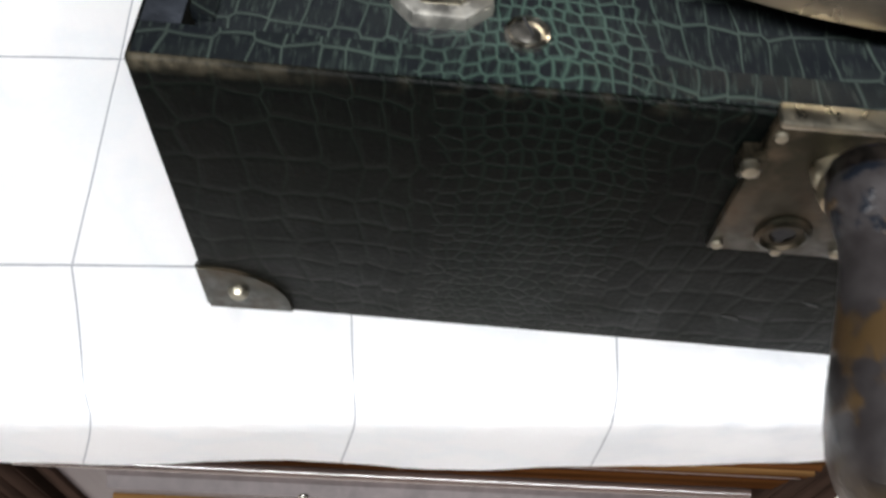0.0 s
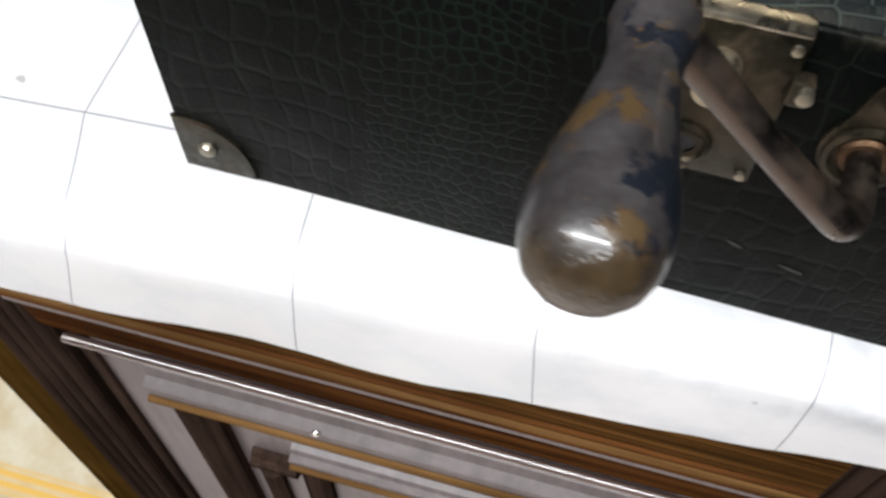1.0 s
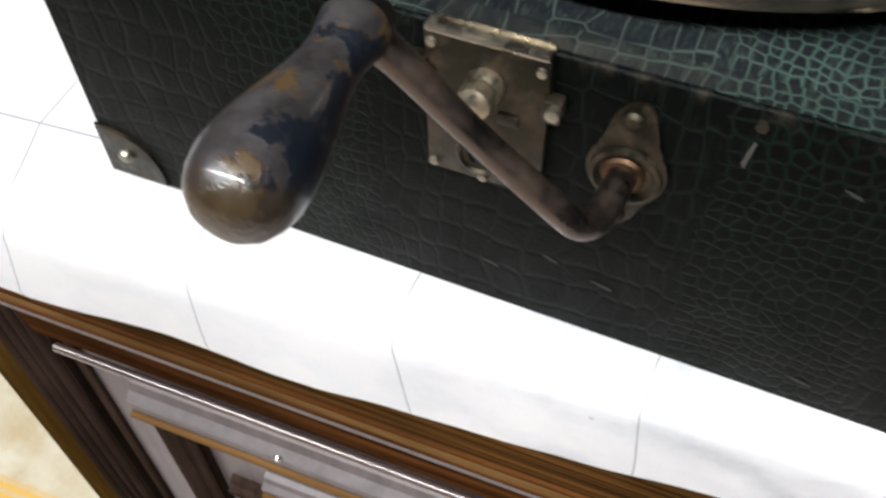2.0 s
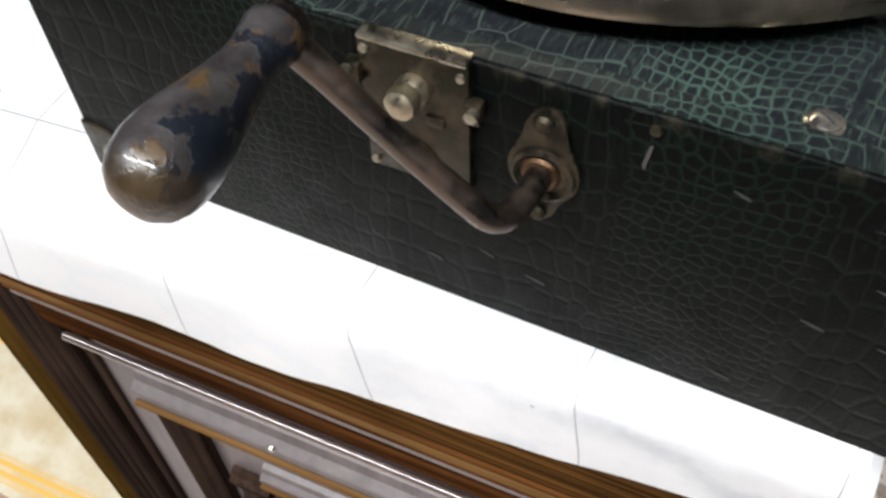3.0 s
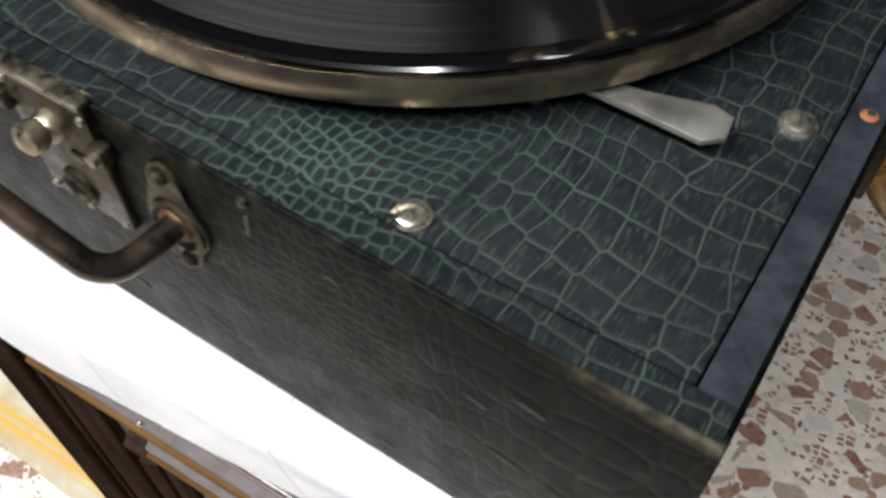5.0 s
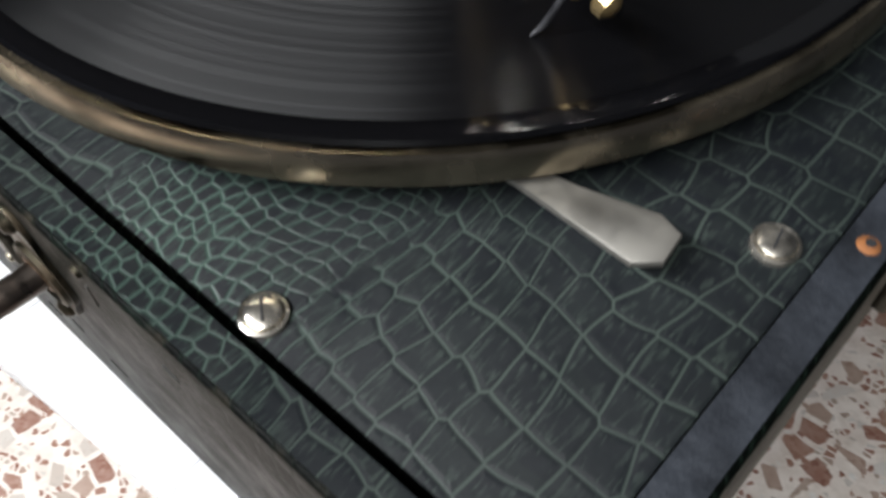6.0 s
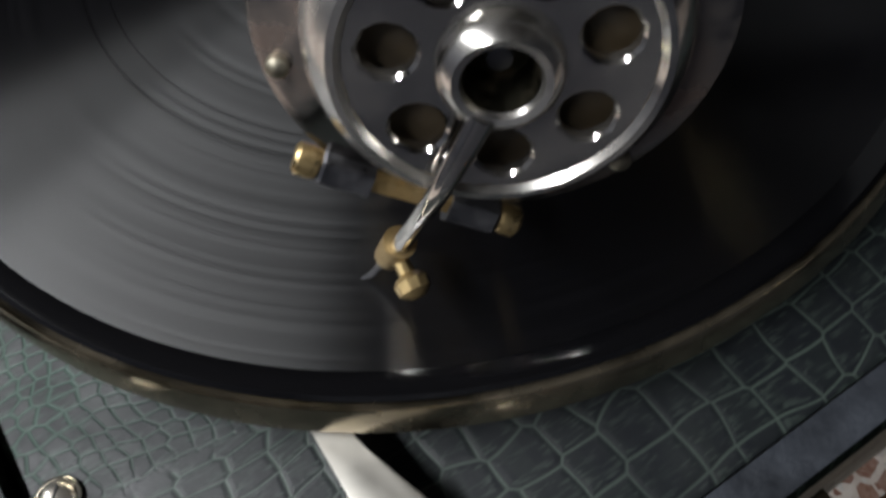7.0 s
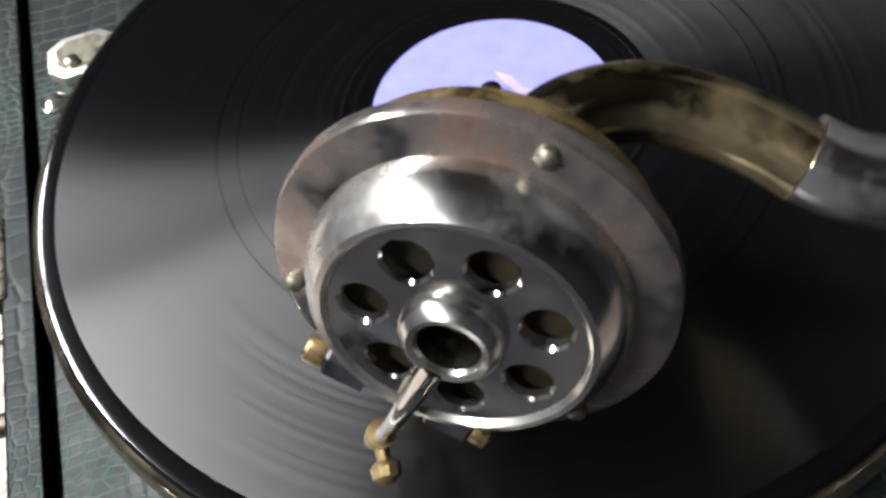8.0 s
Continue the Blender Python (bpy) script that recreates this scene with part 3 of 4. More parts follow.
def case_shell():
    bm = bmesh.new()

    def loop(i, z):
        return [bm.verts.new(p) for p in ((i[0], i[1], z), (W - i[0], i[1], z), (W - i[0], D - i[1], z), (i[0], D - i[1], z))]

    rings = [loop((0, 0), 0.0), loop((0, 0), H), loop((GX, GY), H), loop((GX, GY), 0.004)]
    for a, b in zip(rings, rings[1:]):
        for k in range(4):
            bm.faces.new((a[k], a[(k + 1) % 4], b[(k + 1) % 4], b[k]))
    bm.faces.new(rings[0][::-1])
    bm.faces.new(rings[-1])
    bm.edges.ensure_lookup_table()
    sharp = [e for e in bm.edges if all(v.co.z > H - 1e-5 for v in e.verts) or (abs(e.verts[0].co.z - e.verts[1].co.z) > 0.05 and e.verts[0].co.x in (0.0, W)) or all(v.co.z < 1e-6 for v in e.verts)]
    sharp = [e for e in bm.edges if e in sharp and not all(abs(v.co.z - H) < 1e-6 and GX - 1e-6 < v.co.x < W - GX + 1e-6 and GY - 1e-6 < v.co.y < D - GY + 1e-6 for v in e.verts) or (all(v.co.z > H - 1e-5 for v in e.verts) and all(GX - 1e-6 < v.co.x < W - GX + 1e-6 for v in e.verts))]
    bmesh.ops.bevel(bm, geom=list(set(sharp)), offset=0.0011, segments=3, profile=0.5, affect="EDGES")
    return bm


def moulding_strip(a, b, y0, y1):
    """A sloping strip along y from the (x, z) point a down to b."""
    return prism([a, b, (a[0], b[1])], lambda x, z, h: Vector((x, y0 + h, z)), y1 - y0)


case = part("case", case_shell(), LEATHER_FRONT_SHADE, gramophone, "worn dark green crocodile-grain leathercloth case")
part("rim_covering", prism([(0.0012, 0.0012), (W - 0.0012, 0.0012), (W - 0.0012, GY - 0.0002), (0.0012, GY - 0.0002)], lambda a, b, h: Vector((a, b, H - 0.0002 + h)), 0.0005), LEATHER_TOP, case)
for x0, x1, y0, y1 in ((0.0012, GX - 0.0001, GY, D - 0.0012), (W - GX + 0.0001, W - 0.0012, GY, D - 0.0012)):
    part("rim_covering", prism([(x0, y0), (x1, y0), (x1, y1), (x0, y1)], lambda a, b, h: Vector((a, b, H - 0.0002 + h)), 0.0005), LEATHER_RIM, case, "plain dark rim covering")
part("rim_lining", moulding_strip((GX + 0.0004, H - 0.0004), (GX + 0.0042, BOARD + 0.0004), GY + 0.0045, D - 0.002), LEATHER_TOP, case)
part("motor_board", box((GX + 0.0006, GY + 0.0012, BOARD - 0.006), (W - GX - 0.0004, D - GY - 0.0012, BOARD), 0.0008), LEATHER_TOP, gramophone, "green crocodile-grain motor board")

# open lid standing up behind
lid = part("lid", box((0, D + 0.004, 0.075), (W, D + 0.012, 0.075 + D), 0.002), LEATHER_FRONT_SHADE, gramophone, "open lid standing upright with dark lining")
bm = box((0, D - 0.045, 0.098), (0.008, D + 0.0035, 0.075 + D), 0.001)
box((W - 0.008, D - 0.045, 0.098), (W, D + 0.0035, 0.075 + D), 0.001, bm)
box((0.0085, D - 0.045, 0.067 + D), (W - 0.0085, D + 0.0035, 0.075 + D), 0.001, bm)
part("lid_side", bm, LEATHER_FRONT_SHADE, lid)
part("lid_lining", box((0.009, D + 0.0005, 0.1), (W - 0.009, D + 0.0035, 0.064 + D)), DARKLINING, lid)


def screw(x, y, z, r, parent, axis=(0, 0, 1), slot=0.4, washer=True):
    prof = [(r * 1.28, 0), (r * 1.25, r * 0.26), (r * 1.1, r * 0.32), (r, r * 0.2)] if washer else [(r, 0)]
    prof += [(r * 0.95, r * 0.45), (r * 0.7, r * 0.62), (0.0, r * 0.7)]
    ob = part("screw", lathe(prof, (x, y, z), axis, 24), NICKEL, parent, "domed nickel screw")
    rot, o = axis_frame((x, y, z), axis)
    c, s = math.cos(slot), math.sin(slot)
    bm = bmesh.new()
    m = Matrix.Translation(o) @ rot @ Matrix.Rotation(slot, 4, "Z") @ Matrix.Translation((0, 0, r * 0.66)) @ Matrix.Diagonal((r * 1.3, r * 0.11, r * 0.10, 1))
    bmesh.ops.create_cube(bm, size=1, matrix=m)
    part("slot", bm, BLACK, ob)
    return ob


for x, y, a in ((0.0697, 0.0167, 0.4), (0.2143, 0.0148, 0.9), (0.2687, 0.0798, 0.2), (0.0175, 0.0835, 1.0), (0.03, 0.2, 0.3), (0.2677, 0.25, 0.8)):
    screw(x, y, BOARD, 0.0034, gramophone, slot=a)
part("rivet_hole", lathe([(0.0021, 0.0002), (0.0017, 0.0006), (0.0008, 0.0009), (0.0, 0.0009)], (0.2805, 0.0865, H), (0, 0, 1), 20), RUST, case, "rust-stained nail hole")
part("hole", lathe([(0.0009, 0.0009), (0.0008, 0.0011), (0.0, 0.0011)], (0.2806, 0.0866, H), (0, 0, 1), 14), BLACK, case)
part("rivet_hole", lathe([(0.0013, 0.0008), (0.0, 0.001)], (0.2808, 0.105, H), (0, 0, 1), 12), NICKEL, case)
part("pin", lathe([(0.0015, 0.0), (0.0013, 0.0008), (0, 0.001)], (0.1834, 0.0, 0.0883), (0, -1, 0), 16), DULL, case, "small dull pin")
part("scratch", prism([(0.1818, 0.0775), (0.1828, 0.0835), (0.1835, 0.0835), (0.1826, 0.0760)], front, 0.0003), plain("bare_scratch", (0.026, 0.024, 0.02), 0.7), case, "pale scratch")

SCUFF = plain("leather_scuff", (0.009, 0.010, 0.009), 0.6, 0.4, 300)
for x, z, w in ((0.1265, 0.0178, 0.005), (0.1432, 0.0274, 0.004), (0.1565, 0.0232, 0.006), (0.2090, 0.0112, 0.007), (0.2470, 0.0715, 0.008), (0.2360, 0.0622, 0.006), (0.2425, 0.0430, 0.009), (0.2250, 0.0440, 0.006), (0.2580, 0.0400, 0.007), (0.2020, 0.0780, 0.004)):
    part("scuff", prism([(x, z), (x + w * 0.5, z - 0.0011), (x + w, z - 0.0016), (x + w * 0.9, z - 0.0009), (x + w * 0.4, z - 0.0002)], front, 0.0003), SCUFF, case, "small raised scuff")

octo = [(0.0535 + rx, 0.0275 + ry) for rx, ry in ((-0.0095, -0.0060), (-0.0050, -0.0110), (0.0050, -0.0110), (0.0098, -0.0065), (0.0098, 0.0065), (0.0050, 0.0110), (-0.0050, 0.0110), (-0.0095, 0.0060))]
plate = part("needle_cup", prism(octo, lambda a, b, h: Vector((a, b, BOARD + h)), 0.0032, 0.0012), metal("cup_nickel", (0.55, 0.53, 0.48), 0.42, (0.3, 0.24, 0.16), 0.3, 90), gramophone, "eight-sided nickel needle cup plate")
part("recess", prism([(0.0535 + (a - 0.0535) * 0.72, 0.0275 + (b - 0.0275) * 0.72) for a, b in octo], lambda a, b, h: Vector((a, b, BOARD + 0.0031 + h)), 0.0003), AGED, plate)
part("stud", lathe([(0.0022, 0.0), (0.0021, 0.0016), (0, 0.0022)], (0.0575, 0.0245, BOARD + 0.0033), (0, 0, 1), 16), NICKEL, plate)
strap = part("carrying_handle", tube([(W + 0.003, 0.128, 0.044), (W + 0.012, 0.131, 0.034), (W + 0.016, 0.145, 0.026), (W + 0.016, 0.205, 0.026), (W + 0.012, 0.219, 0.034), (W + 0.003, 0.222, 0.044)], [0.0055, 0.0075, 0.0085, 0.0085, 0.0075, 0.0055], 18), plain("brown_leather", (0.13, 0.065, 0.02), 0.28, 0.5, 60), gramophone, "glossy brown leather carrying handle")
for y in (0.128, 0.222):
    part("handle_plate", box((W - 0.0002, y - 0.008, 0.036), (W + 0.0035, y + 0.008, 0.056), 0.001), DULL, strap, "dull nickel handle plate")

# corner brackets


def bracket(x, s):
    pts = [(0.0, 0.0008)] + [(0.0212 * math.sin(a) ** 0.85 if a > 0 else 0.0, 0.0012 + 0.0195 * math.cos(a) ** 0.75) for a in [k / 14 * math.pi / 2 * 0.998 for k in range(15)]]
    pts = pts if s > 0 else pts[::-1]
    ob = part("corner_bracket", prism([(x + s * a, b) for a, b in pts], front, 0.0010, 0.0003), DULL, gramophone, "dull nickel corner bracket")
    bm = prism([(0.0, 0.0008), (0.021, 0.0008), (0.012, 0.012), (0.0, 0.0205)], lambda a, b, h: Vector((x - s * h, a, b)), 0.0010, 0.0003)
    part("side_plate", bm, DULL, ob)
    part("rivet", lathe([(0.0026, 0), (0.0025, 0.0008), (0.0018, 0.0018), (0, 0.0022)], (x + s * 0.0085, -0.0008, 0.0105), (0, -1, 0), 20), AGED, ob)


bracket(0.0, 1)
bracket(W, -1)

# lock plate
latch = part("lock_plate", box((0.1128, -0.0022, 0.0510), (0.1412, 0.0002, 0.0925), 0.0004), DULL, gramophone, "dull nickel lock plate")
part("hook_bar", box((0.1130, -0.0030, 0.0916), (0.1410, 0.0022, 0.0935), 0.0008), metal("bar_nickel", (0.24, 0.22, 0.175), 0.26, (0.12, 0.09, 0.05), 0.5, 140), latch, "bright folded upper edge")
part("lock_button", lathe([(0.0045, 0), (0.0045, 0.002), (0.0036, 0.0035), (0.0042, 0.0055), (0.0038, 0.0080), (0.002, 0.0092), (0, 0.0095)], (0.1272, -0.002, 0.0812), (0, -1, 0.10), 24), metal("button_nickel", (0.34, 0.30, 0.22), 0.3, (0.16, 0.09, 0.03), 0.6, 150), latch, "worn push button")
part("keyhole_ring", lathe([(0.0058, 0), (0.0056, 0.0009), (0.0046, 0.0014), (0.0040, 0.0006), (0.0026, 0.0006)], (0.126, -0.0022, 0.0590), (0, -1, 0), 28), DULL, latch)
keyhole = lathe([(0.0026, 0.0003), (0, 0.0003)], (0.126, -0.0022, 0.0598), (0, -1, 0), 16)
box((0.1251, -0.0026, 0.0562), (0.1269, -0.0022, 0.0595), bm=keyhole)
part("keyhole", keyhole, BLACK, latch)
for x, z, s in ((0.1412, 0.0805, 1), (0.1128, 0.0825, -1)):
    bm = box((x - 0.001 if s > 0 else x - 0.0035, -0.0045, z - 0.0035), (x + 0.0035 if s > 0 else x + 0.001, -0.0003, z + 0.0025), 0.0008)
    part("lug", bm, DULL, latch)
    part("lug_pin", lathe([(0.0017, 0), (0.0016, 0.002), (0, 0.0025)], (x + s * 0.0020, -0.0042, z + 0.0006), (0, -1, 0), 14), AGED, latch)
for x, z in ((0.1145, 0.0890), (0.1393, 0.0885), (0.1145, 0.0530), (0.1393, 0.0530), (0.127, 0.0522)):
    part("nail", lathe([(0.0013, 0), (0.0011, 0.0007), (0, 0.001)], (x, -0.0022, z), (0, -1, 0), 12), AGED, latch)
part("thumb_slot", box((0.1300, -0.0030, 0.0715), (0.1350, -0.0021, 0.0745), 0.0003), DULL, latch)

# crank escutcheon: a round eye with an upper and a lower ear
out = []
for k in range(56):
    a = 2 * math.pi * k / 56
    ear = 0.0097 + 0.0108 * max(0, math.sin(a)) ** 12 + 0.0070 * max(0, -math.sin(a)) ** 14
    out.append((0.1597 + ear * math.cos(a) * (0.93 if math.sin(a) < 0.6 else 1.0), 0.0662 + ear * math.sin(a)))
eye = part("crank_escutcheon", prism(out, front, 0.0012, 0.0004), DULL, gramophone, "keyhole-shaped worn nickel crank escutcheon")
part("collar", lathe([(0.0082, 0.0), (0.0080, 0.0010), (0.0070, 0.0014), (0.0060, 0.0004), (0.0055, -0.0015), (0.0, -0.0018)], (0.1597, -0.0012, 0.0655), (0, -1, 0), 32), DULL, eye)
part("bushing", lathe([(0.0050, 0), (0.0050, 0.0012), (0.0044, 0.0020), (0.003, 0.0020)], (0.1592, -0.0005, 0.0658), (0, -1, 0), 24), metal("rusty_bushing", (0.075, 0.045, 0.025), 0.5, (0.05, 0.02, 0.008), 0.6, 200), eye, "rust-brown crank bushing")
for z in (0.0822, 0.0525):
    part("screw", lathe([(0.0024, 0), (0.0023, 0.0010), (0.0014, 0.0019), (0, 0.0021)], (0.1593, -0.0011, z), (0, -1, 0), 20), DULL, eye)

# crank
crank = part("crank", tube([(0.1594, -0.001, 0.0657), (0.1588, -0.010, 0.0659), (0.1578, -0.0168, 0.0664), (0.1553, -0.0213, 0.0692), (0.1510, -0.0233, 0.0742), (0.1350, -0.0270, 0.0915), (0.1225, -0.0292, 0.1055), (0.1160, -0.0300, 0.1118)], [0.0033, 0.0033, 0.0034, 0.0034, 0.0033, 0.0030, 0.0033, 0.0038], 20), IRON, gramophone, "worn rusty iron crank")
part("boss", lathe([(0.0, -0.004), (0.0050, -0.004), (0.0056, -0.003), (0.0056, 0.002), (0.0045, 0.003), (0, 0.003)], (0.1143, -0.0300, 0.1132), (0, -1, 0), 28), IRON, crank)
handle = [(0.0, 0.0), (0.0056, 0.0), (0.0067, 0.0012), (0.0070, 0.0035), (0.0065, 0.006), (0.0058, 0.0095), (0.0059, 0.0135), (0.0067, 0.0185), (0.0080, 0.0245), (0.0094, 0.0303), (0.0102, 0.0353), (0.0103, 0.0393), (0.0096, 0.0431), (0.0080, 0.0463), (0.0054, 0.0485), (0.0025, 0.0495), (0.0, 0.0497)]
handle = [(r * 0.93, h * 0.955) for r, h in handle]
part("grip", lathe(handle, (0.1143, -0.0290, 0.1138), (-0.016, -1, -0.080), 48), KNOB, crank, "pear-shaped grip with chipped dark lacquer")

# platter, spindle, speed lever
CX, CY, R = 0.1420, 0.1317, 0.1150
ZR = 0.1067
PLATE = 0.0018
platter = part("platter", lathe([(0, 0.0985), (0.111, 0.0985), (0.1168, 0.0974), (0.1181, 0.0980), (0.1180, 0.0990), (0.1172, 0.1028), (0.1167, 0.1040), (0.1158, 0.1037), (0.1075, 0.1034), (0.0, 0.1034)], (CX, CY, PLATE), (0, 0, 1), 160), RIM, gramophone, "nickel platter with worn brownish rim")
part("felt", lathe([(0.1070, 0.10342), (0.1070, 0.1037), (0, 0.1037)], (CX, CY, PLATE), (0, 0, 1), 96), FELT, platter)
part("spindle", lathe([(0.0035, 0.08), (0.0035, 0.110), (0.0025, 0.112), (0, 0.1125)], (CX, CY, 0), (0, 0, 1), 20), NICKEL, platter)
lever = [(0.215, 0.0560), (0.2330, 0.0566), (0.2400, 0.0564), (0.2552, 0.0558), (0.2590, 0.0592), (0.2582, 0.0655), (0.2535, 0.0667), (0.2400, 0.0626), (0.215, 0.0590)]
part("speed_lever", prism(lever, lambda a, b, h: Vector((a, b, 0.0965 + h)), 0.0013, 0.0004), metal("lever_nickel", (0.35, 0.335, 0.305), 0.46, (0.35, 0.31, 0.25), 0.15, 22, 0.04), gramophone, "flat nickel speed lever")
part("lever_post", lathe([(0.004, BOARD), (0.004, 0.0964), (0, 0.0964)], (0.2170, 0.0582, 0), (0, 0, 1), 16), NICKEL, gramophone)

# ---- record ----
record = thing("gramophone_record", "black shellac record with a lavender label on the platter", "record", pose(CX, CY, ZR))
prof = [(0.0037, -0.0009), (R, -0.0009), (R + 0.0004, -0.0002), (R - 0.0003, 0.0005), (R - 0.0015, 0.0007), (R - 0.006, 0.0004), (0.0400, 0.0004), (0.0385, 0.0003), (0.0380, 0.0006), (0.0375, 0.0003), (0.0352, 0.0003), (0.0347, 0.0007), (0.0342, 0.0005), (0.0037, 0.0005), (0.0037, -0.0009)]
part("disc", lathe(prof, (0, 0, 0), (0, 0, 1), 192), SHELLAC, record)
part("label", lathe([(0.0037, 0.00052), (0.0037, 0.0008), (0.0300, 0.0008), (0.0302, 0.00052)], (0, 0, 0), (0, 0, 1), 96), LABEL, record, "lavender paper label")
part("printed_mark", prism([(-0.0095, 0.0040), (-0.0060, 0.0075), (-0.0015, 0.0085), (0.0020, 0.0120), (0.0005, 0.0070), (-0.0045, 0.0050)], lambda a, b, h: Vector((a, b, 0.00081 + h)), 0.00005), plain("label_print", (0.34, 0.27, 0.38), 0.6), record, "faint tan printed mark")

# ---- soundbox and tone arm ----
N = Vector((0.825, -0.517, 0.232)).normalized()
U0 = Vector((0.538, 0.842, -0.036))
U0 = (U0 - N * U0.dot(N)).normalized()
V0 = N.cross(U0)
UA = (0.909 * U0 - 0.415 * V0).normalized()
VA = N.cross(UA)
C0 = Vector((0.2295, 0.0979, 0.1558))


def sb(u, v, h=0.0):
    return C0 + UA * u + VA * v + N * h


arm = part("tone_arm", tube([(0.2145, 0.1072, 0.1498), (0.2015, 0.1162, 0.1493), (0.1910, 0.1302, 0.1483), (0.1905, 0.1462, 0.1458), (0.1990, 0.1602, 0.1418), (0.2101, 0.1697, 0.1383)], [0.0072, 0.0073, 0.0075, 0.0076, 0.0077, 0.0077], 32), metal("arm_brass_nickel", (0.44, 0.35, 0.20), 0.15, (0.20, 0.13, 0.05), 0.3, 40), gramophone, "curved tone arm, nickel worn to brass")
part("sleeve", tube([(0.2095, 0.1692, 0.1395), (0.2165, 0.1782, 0.1363), (0.2285, 0.2052, 0.1318), (0.2385, 0.2442, 0.1298), (0.2425, 0.2842, 0.1298)], [0.0083, 0.0085, 0.0092, 0.0105, 0.0120], 36), SATIN, arm, "bright nickel sleeve")
part("arm_post", lathe([(0.024, BOARD), (0.024, 0.091), (0.016, 0.096), (0.0145, 0.112), (0.0145, 0.138), (0.010, 0.143), (0, 0.144)], (0.240, 0.290, 0), (0, 0, 1), 40), CHROME, arm)


def soundbox_face():
    """Face plate with seven round holes, a raised outer ring and a back flange."""
    bm = bmesh.new()
    R1, HR, RH, n = 0.0195, 0.0140, 0.0037, 7
    T = 0.0011
    angles = [math.radians(245.5 + 360 / n * k) for k in range(n)]
    per = 16
    # each sector: a square of quads from hole rim to the sector's border
    for a in angles:
        half_w = math.pi / n
        border = []
        for k in range(per // 4):
            border.append((0.0074, a - half_w + 2 * half_w * k / (per // 4)))
        for k in range(per // 4):
            border.append((0.0074 + (R1 - 0.0074) * k / (per // 4), a + half_w))
        for k in range(per // 4):
            border.append((R1, a + half_w - 2 * half_w * k / (per // 4)))
        for k in range(per // 4):
            border.append((R1 - (R1 - 0.0074) * k / (per // 4), a - half_w))
        pts = [(r * math.cos(t), r * math.sin(t)) for r, t in border]
        cx, cy = HR * math.cos(a), HR * math.sin(a)
        hole = []
        for px, py in pts:
            d = math.atan2(py - cy, px - cx)
            hole.append((cx + RH * math.cos(d), cy + RH * math.sin(d)))
        vo = [bm.verts.new(sb(x, y, 0)) for x, y in pts]
        vl = [bm.verts.new(sb(cx + (x - cx) * 1.14, cy + (y - cy) * 1.14, 0)) for x, y in hole]
        vh = [bm.verts.new(sb(x, y, -0.0005)) for x, y in hole]
        vb = [bm.verts.new(sb(x, y, -T * 1.8)) for x, y in hole]
        for k in range(per):
            j = (k + 1) % per
            bm.faces.new((vo[k], vo[j], vl[j], vl[k]))
            bm.faces.new((vl[k], vl[j], vh[j], vh[k]))
            bm.faces.new((vh[k], vh[j], vb[j], vb[k]))
    bmesh.ops.remove_doubles(bm, verts=bm.verts, dist=1e-6)
    return bm


soundbox = part("soundbox", soundbox_face(), CHROME, gramophone, "round nickel soundbox with seven holes and brass screws")
part("outer_ring", lathe([(0.0195, 0.0), (0.0203, 0.0009), (0.0213, 0.0008), (0.0232, -0.0012), (0.0247, -0.0042), (0.0252, -0.0075), (0.0253, -0.0090)], C0, N, 96), SATIN, soundbox)
part("flange", lathe([(0.0250, -0.0081), (0.0256, -0.0083), (0.0300, -0.0086), (0.0315, -0.0090), (0.0320, -0.0098), (0.0320, -0.0122), (0.0312, -0.0132), (0.0300, -0.0136), (0.0285, -0.0138)], C0, N, 96), metal("patchy_nickel", (0.34, 0.32, 0.30), 0.13, (0.12, 0.042, 0.015), 0.80, 30, 0.06), soundbox, "nickel flange with brown patches")
part("back_shell", lathe([(0.0285, -0.0138), (0.0280, -0.0215), (0.0260, -0.0230), (0.010, -0.0235), (0.0, -0.0235)], C0, N, 96), OLDBRASS, soundbox, "brassy back shell")
part("diaphragm", lathe([(0.0205, -0.0046), (0, -0.0046)], C0, N, 48), MICA, soundbox, "amber mica diaphragm")
part("hub", lathe([(0.0082, 0.0), (0.0081, 0.0014), (0.0074, 0.0032), (0.0062, 0.0041), (0.0052, 0.0038), (0.0048, 0.0030)], C0, N, 40), SATIN, soundbox, "raised hub ring")
part("hub_well", lathe([(0.0048, 0.0030), (0.0044, 0.0010), (0.0042, -0.0040), (0, -0.0042)], C0, N, 40), DULL, soundbox)
part("hub_screw", lathe([(0.0018, -0.0044), (0.0017, -0.0015), (0.0, -0.0012)], C0, N, 14), BLUED, soundbox)
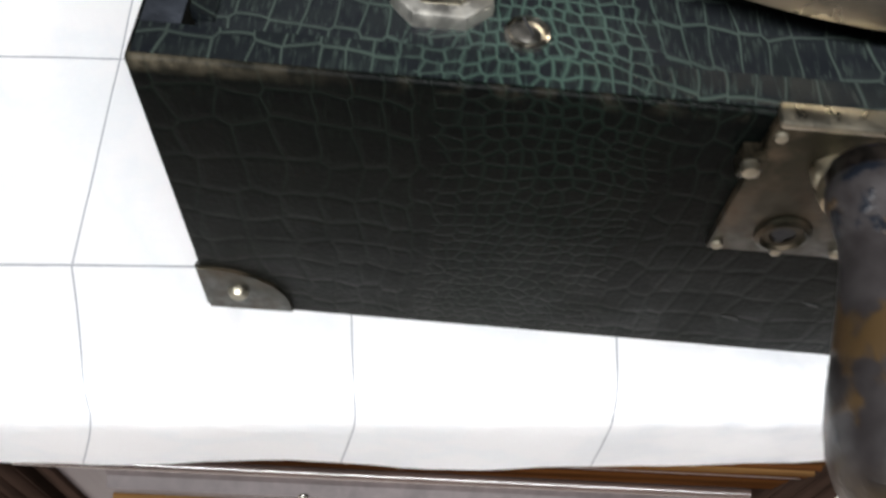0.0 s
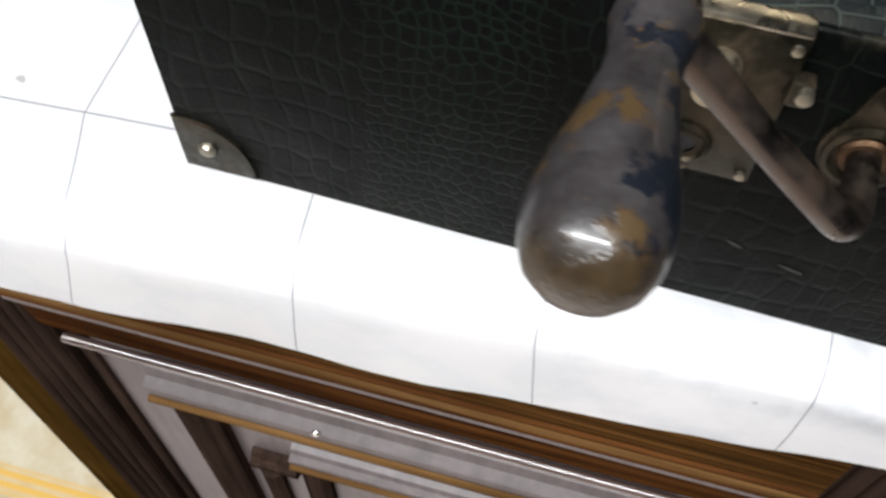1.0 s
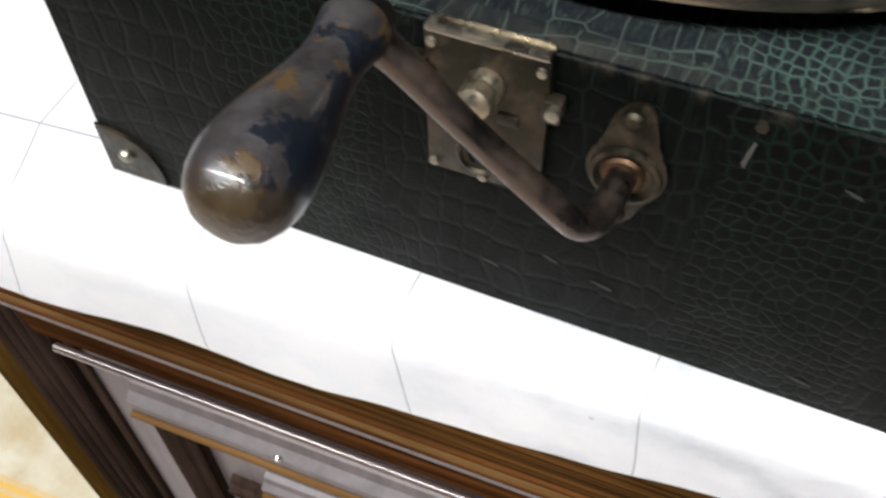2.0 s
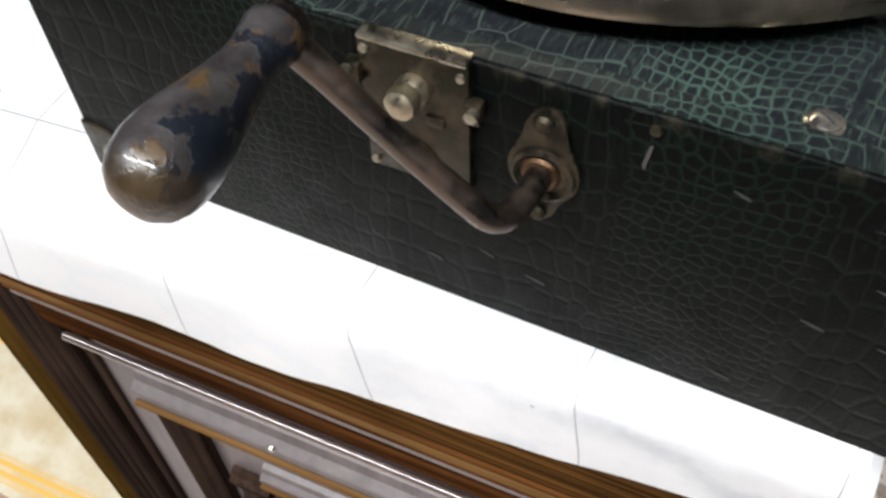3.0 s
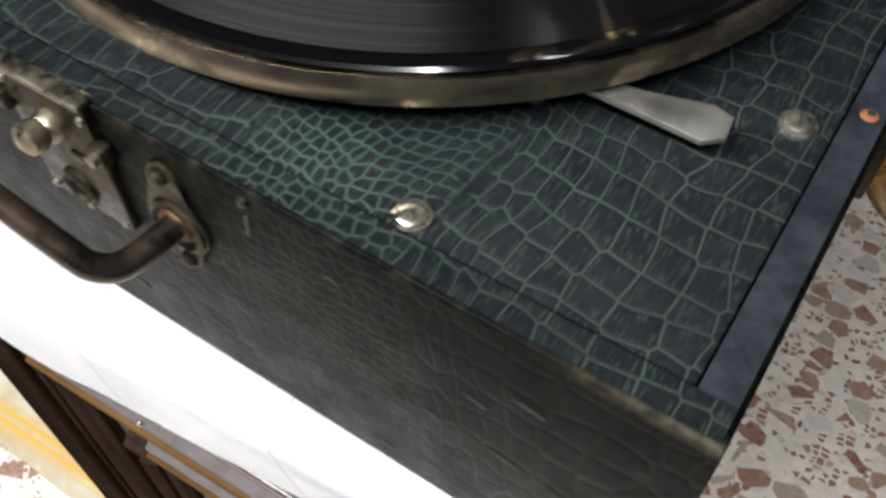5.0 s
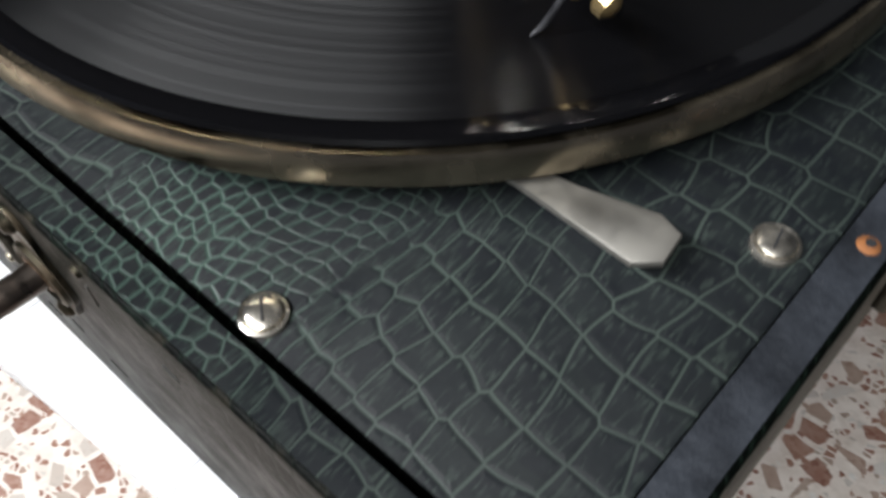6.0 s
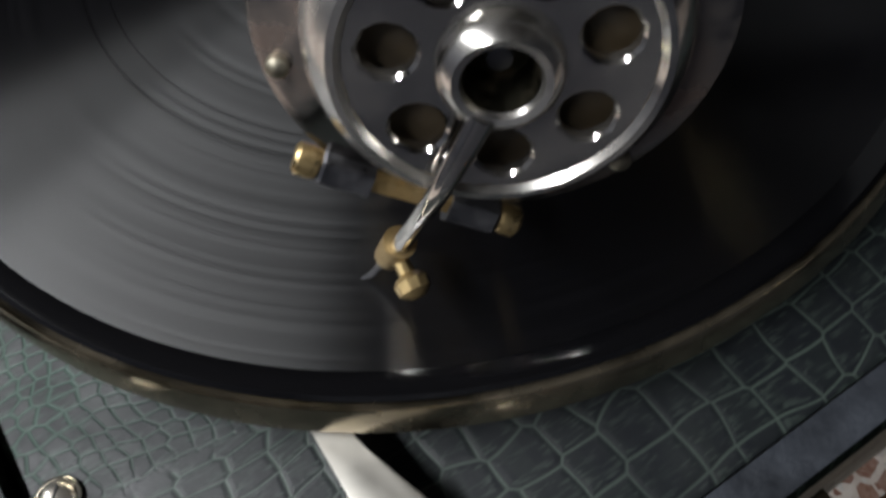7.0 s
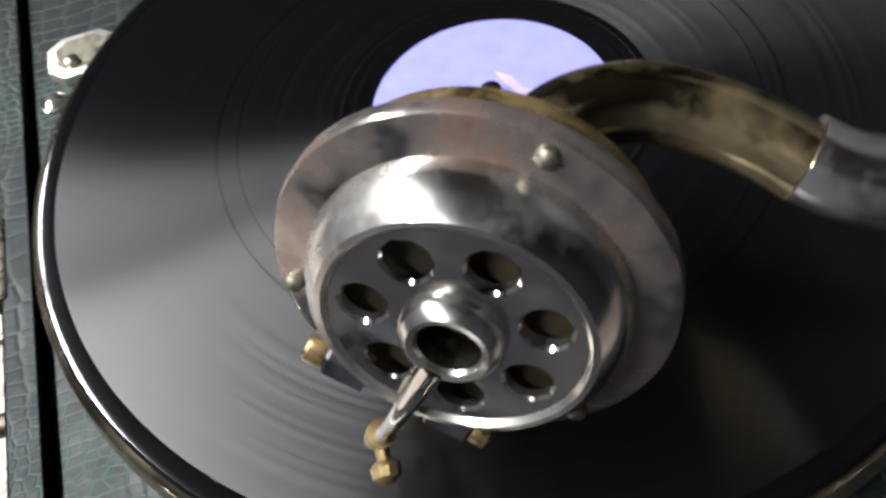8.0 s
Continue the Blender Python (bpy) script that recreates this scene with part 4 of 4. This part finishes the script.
part("stylus_bar", tube([sb(0, -0.0055, 0.0026), sb(0, -0.013, 0.0027), sb(0, -0.0205, 0.0024), sb(0.0004, -0.030, -0.0006), sb(0.0008, -0.0405, -0.0045)], [0.0022, 0.0019, 0.0016, 0.0014, 0.0017], 16), CHROME, soundbox)
part("needle_chuck", tube([sb(0.0006, -0.0365, -0.0035), sb(0.0010, -0.0425, -0.0060)], [0.0027, 0.0024], 16), OLDBRASS, soundbox)
part("needle", tube([sb(0.0008, -0.042, -0.0058), sb(0.0010, -0.0500, -0.0088), Vector((0.2180, 0.0768, ZR + 0.0006))], [0.0008, 0.0007, 0.0002], 10), BLUED, soundbox, "steel needle on the record")
tp = sb(0.0021, -0.0400, -0.0030)
part("thumb_screw", lathe([(0.0013, -0.002), (0.0013, 0.0022), (0.0022, 0.0026), (0.0028, 0.0034), (0.0026, 0.0052), (0.0013, 0.0062), (0, 0.0064)], tp, (N * 0.75 + UA * 0.55 - VA * 0.25), 10), BRASS, soundbox, "knurled brass needle screw")
part("pivot_bar", tube([sb(-0.0175, -0.0305, -0.0092), sb(0.0175, -0.0305, -0.0092)], 0.0023, 6, steps=2), OLDBRASS, soundbox)
for s in (-1, 1):
    part("pivot_block", lathe([(0, 0), (0.0033, 0.0), (0.0033, 0.0075), (0.0028, 0.0080), (0, 0.0080)], sb(s * 0.0062, -0.0308, -0.0090), UA * s, 6), BLUED, soundbox)
    part("pivot_screw", lathe([(0.0024, 0), (0.0026, 0.0008), (0.0026, 0.0030), (0.0020, 0.0036), (0, 0.0036)], sb(s * 0.0145, -0.0308, -0.0090), UA * s, 14), BRASS, soundbox, "brass pivot screw")
for deg in (213, 93, 333):
    part("rivet", lathe([(0.0017, 0), (0.0016, 0.0011), (0.0009, 0.0017), (0, 0.0019)], sb(0.0292 * math.cos(radians(deg)), 0.0292 * math.sin(radians(deg)), -0.0086), N, 16), AGED, soundbox)
part("rubber_collar", lathe([(0.0150, -0.0236), (0.0150, -0.0262), (0.0105, -0.0285), (0.0085, -0.032), (0, -0.032)], C0, N, 40), BLUED, soundbox)
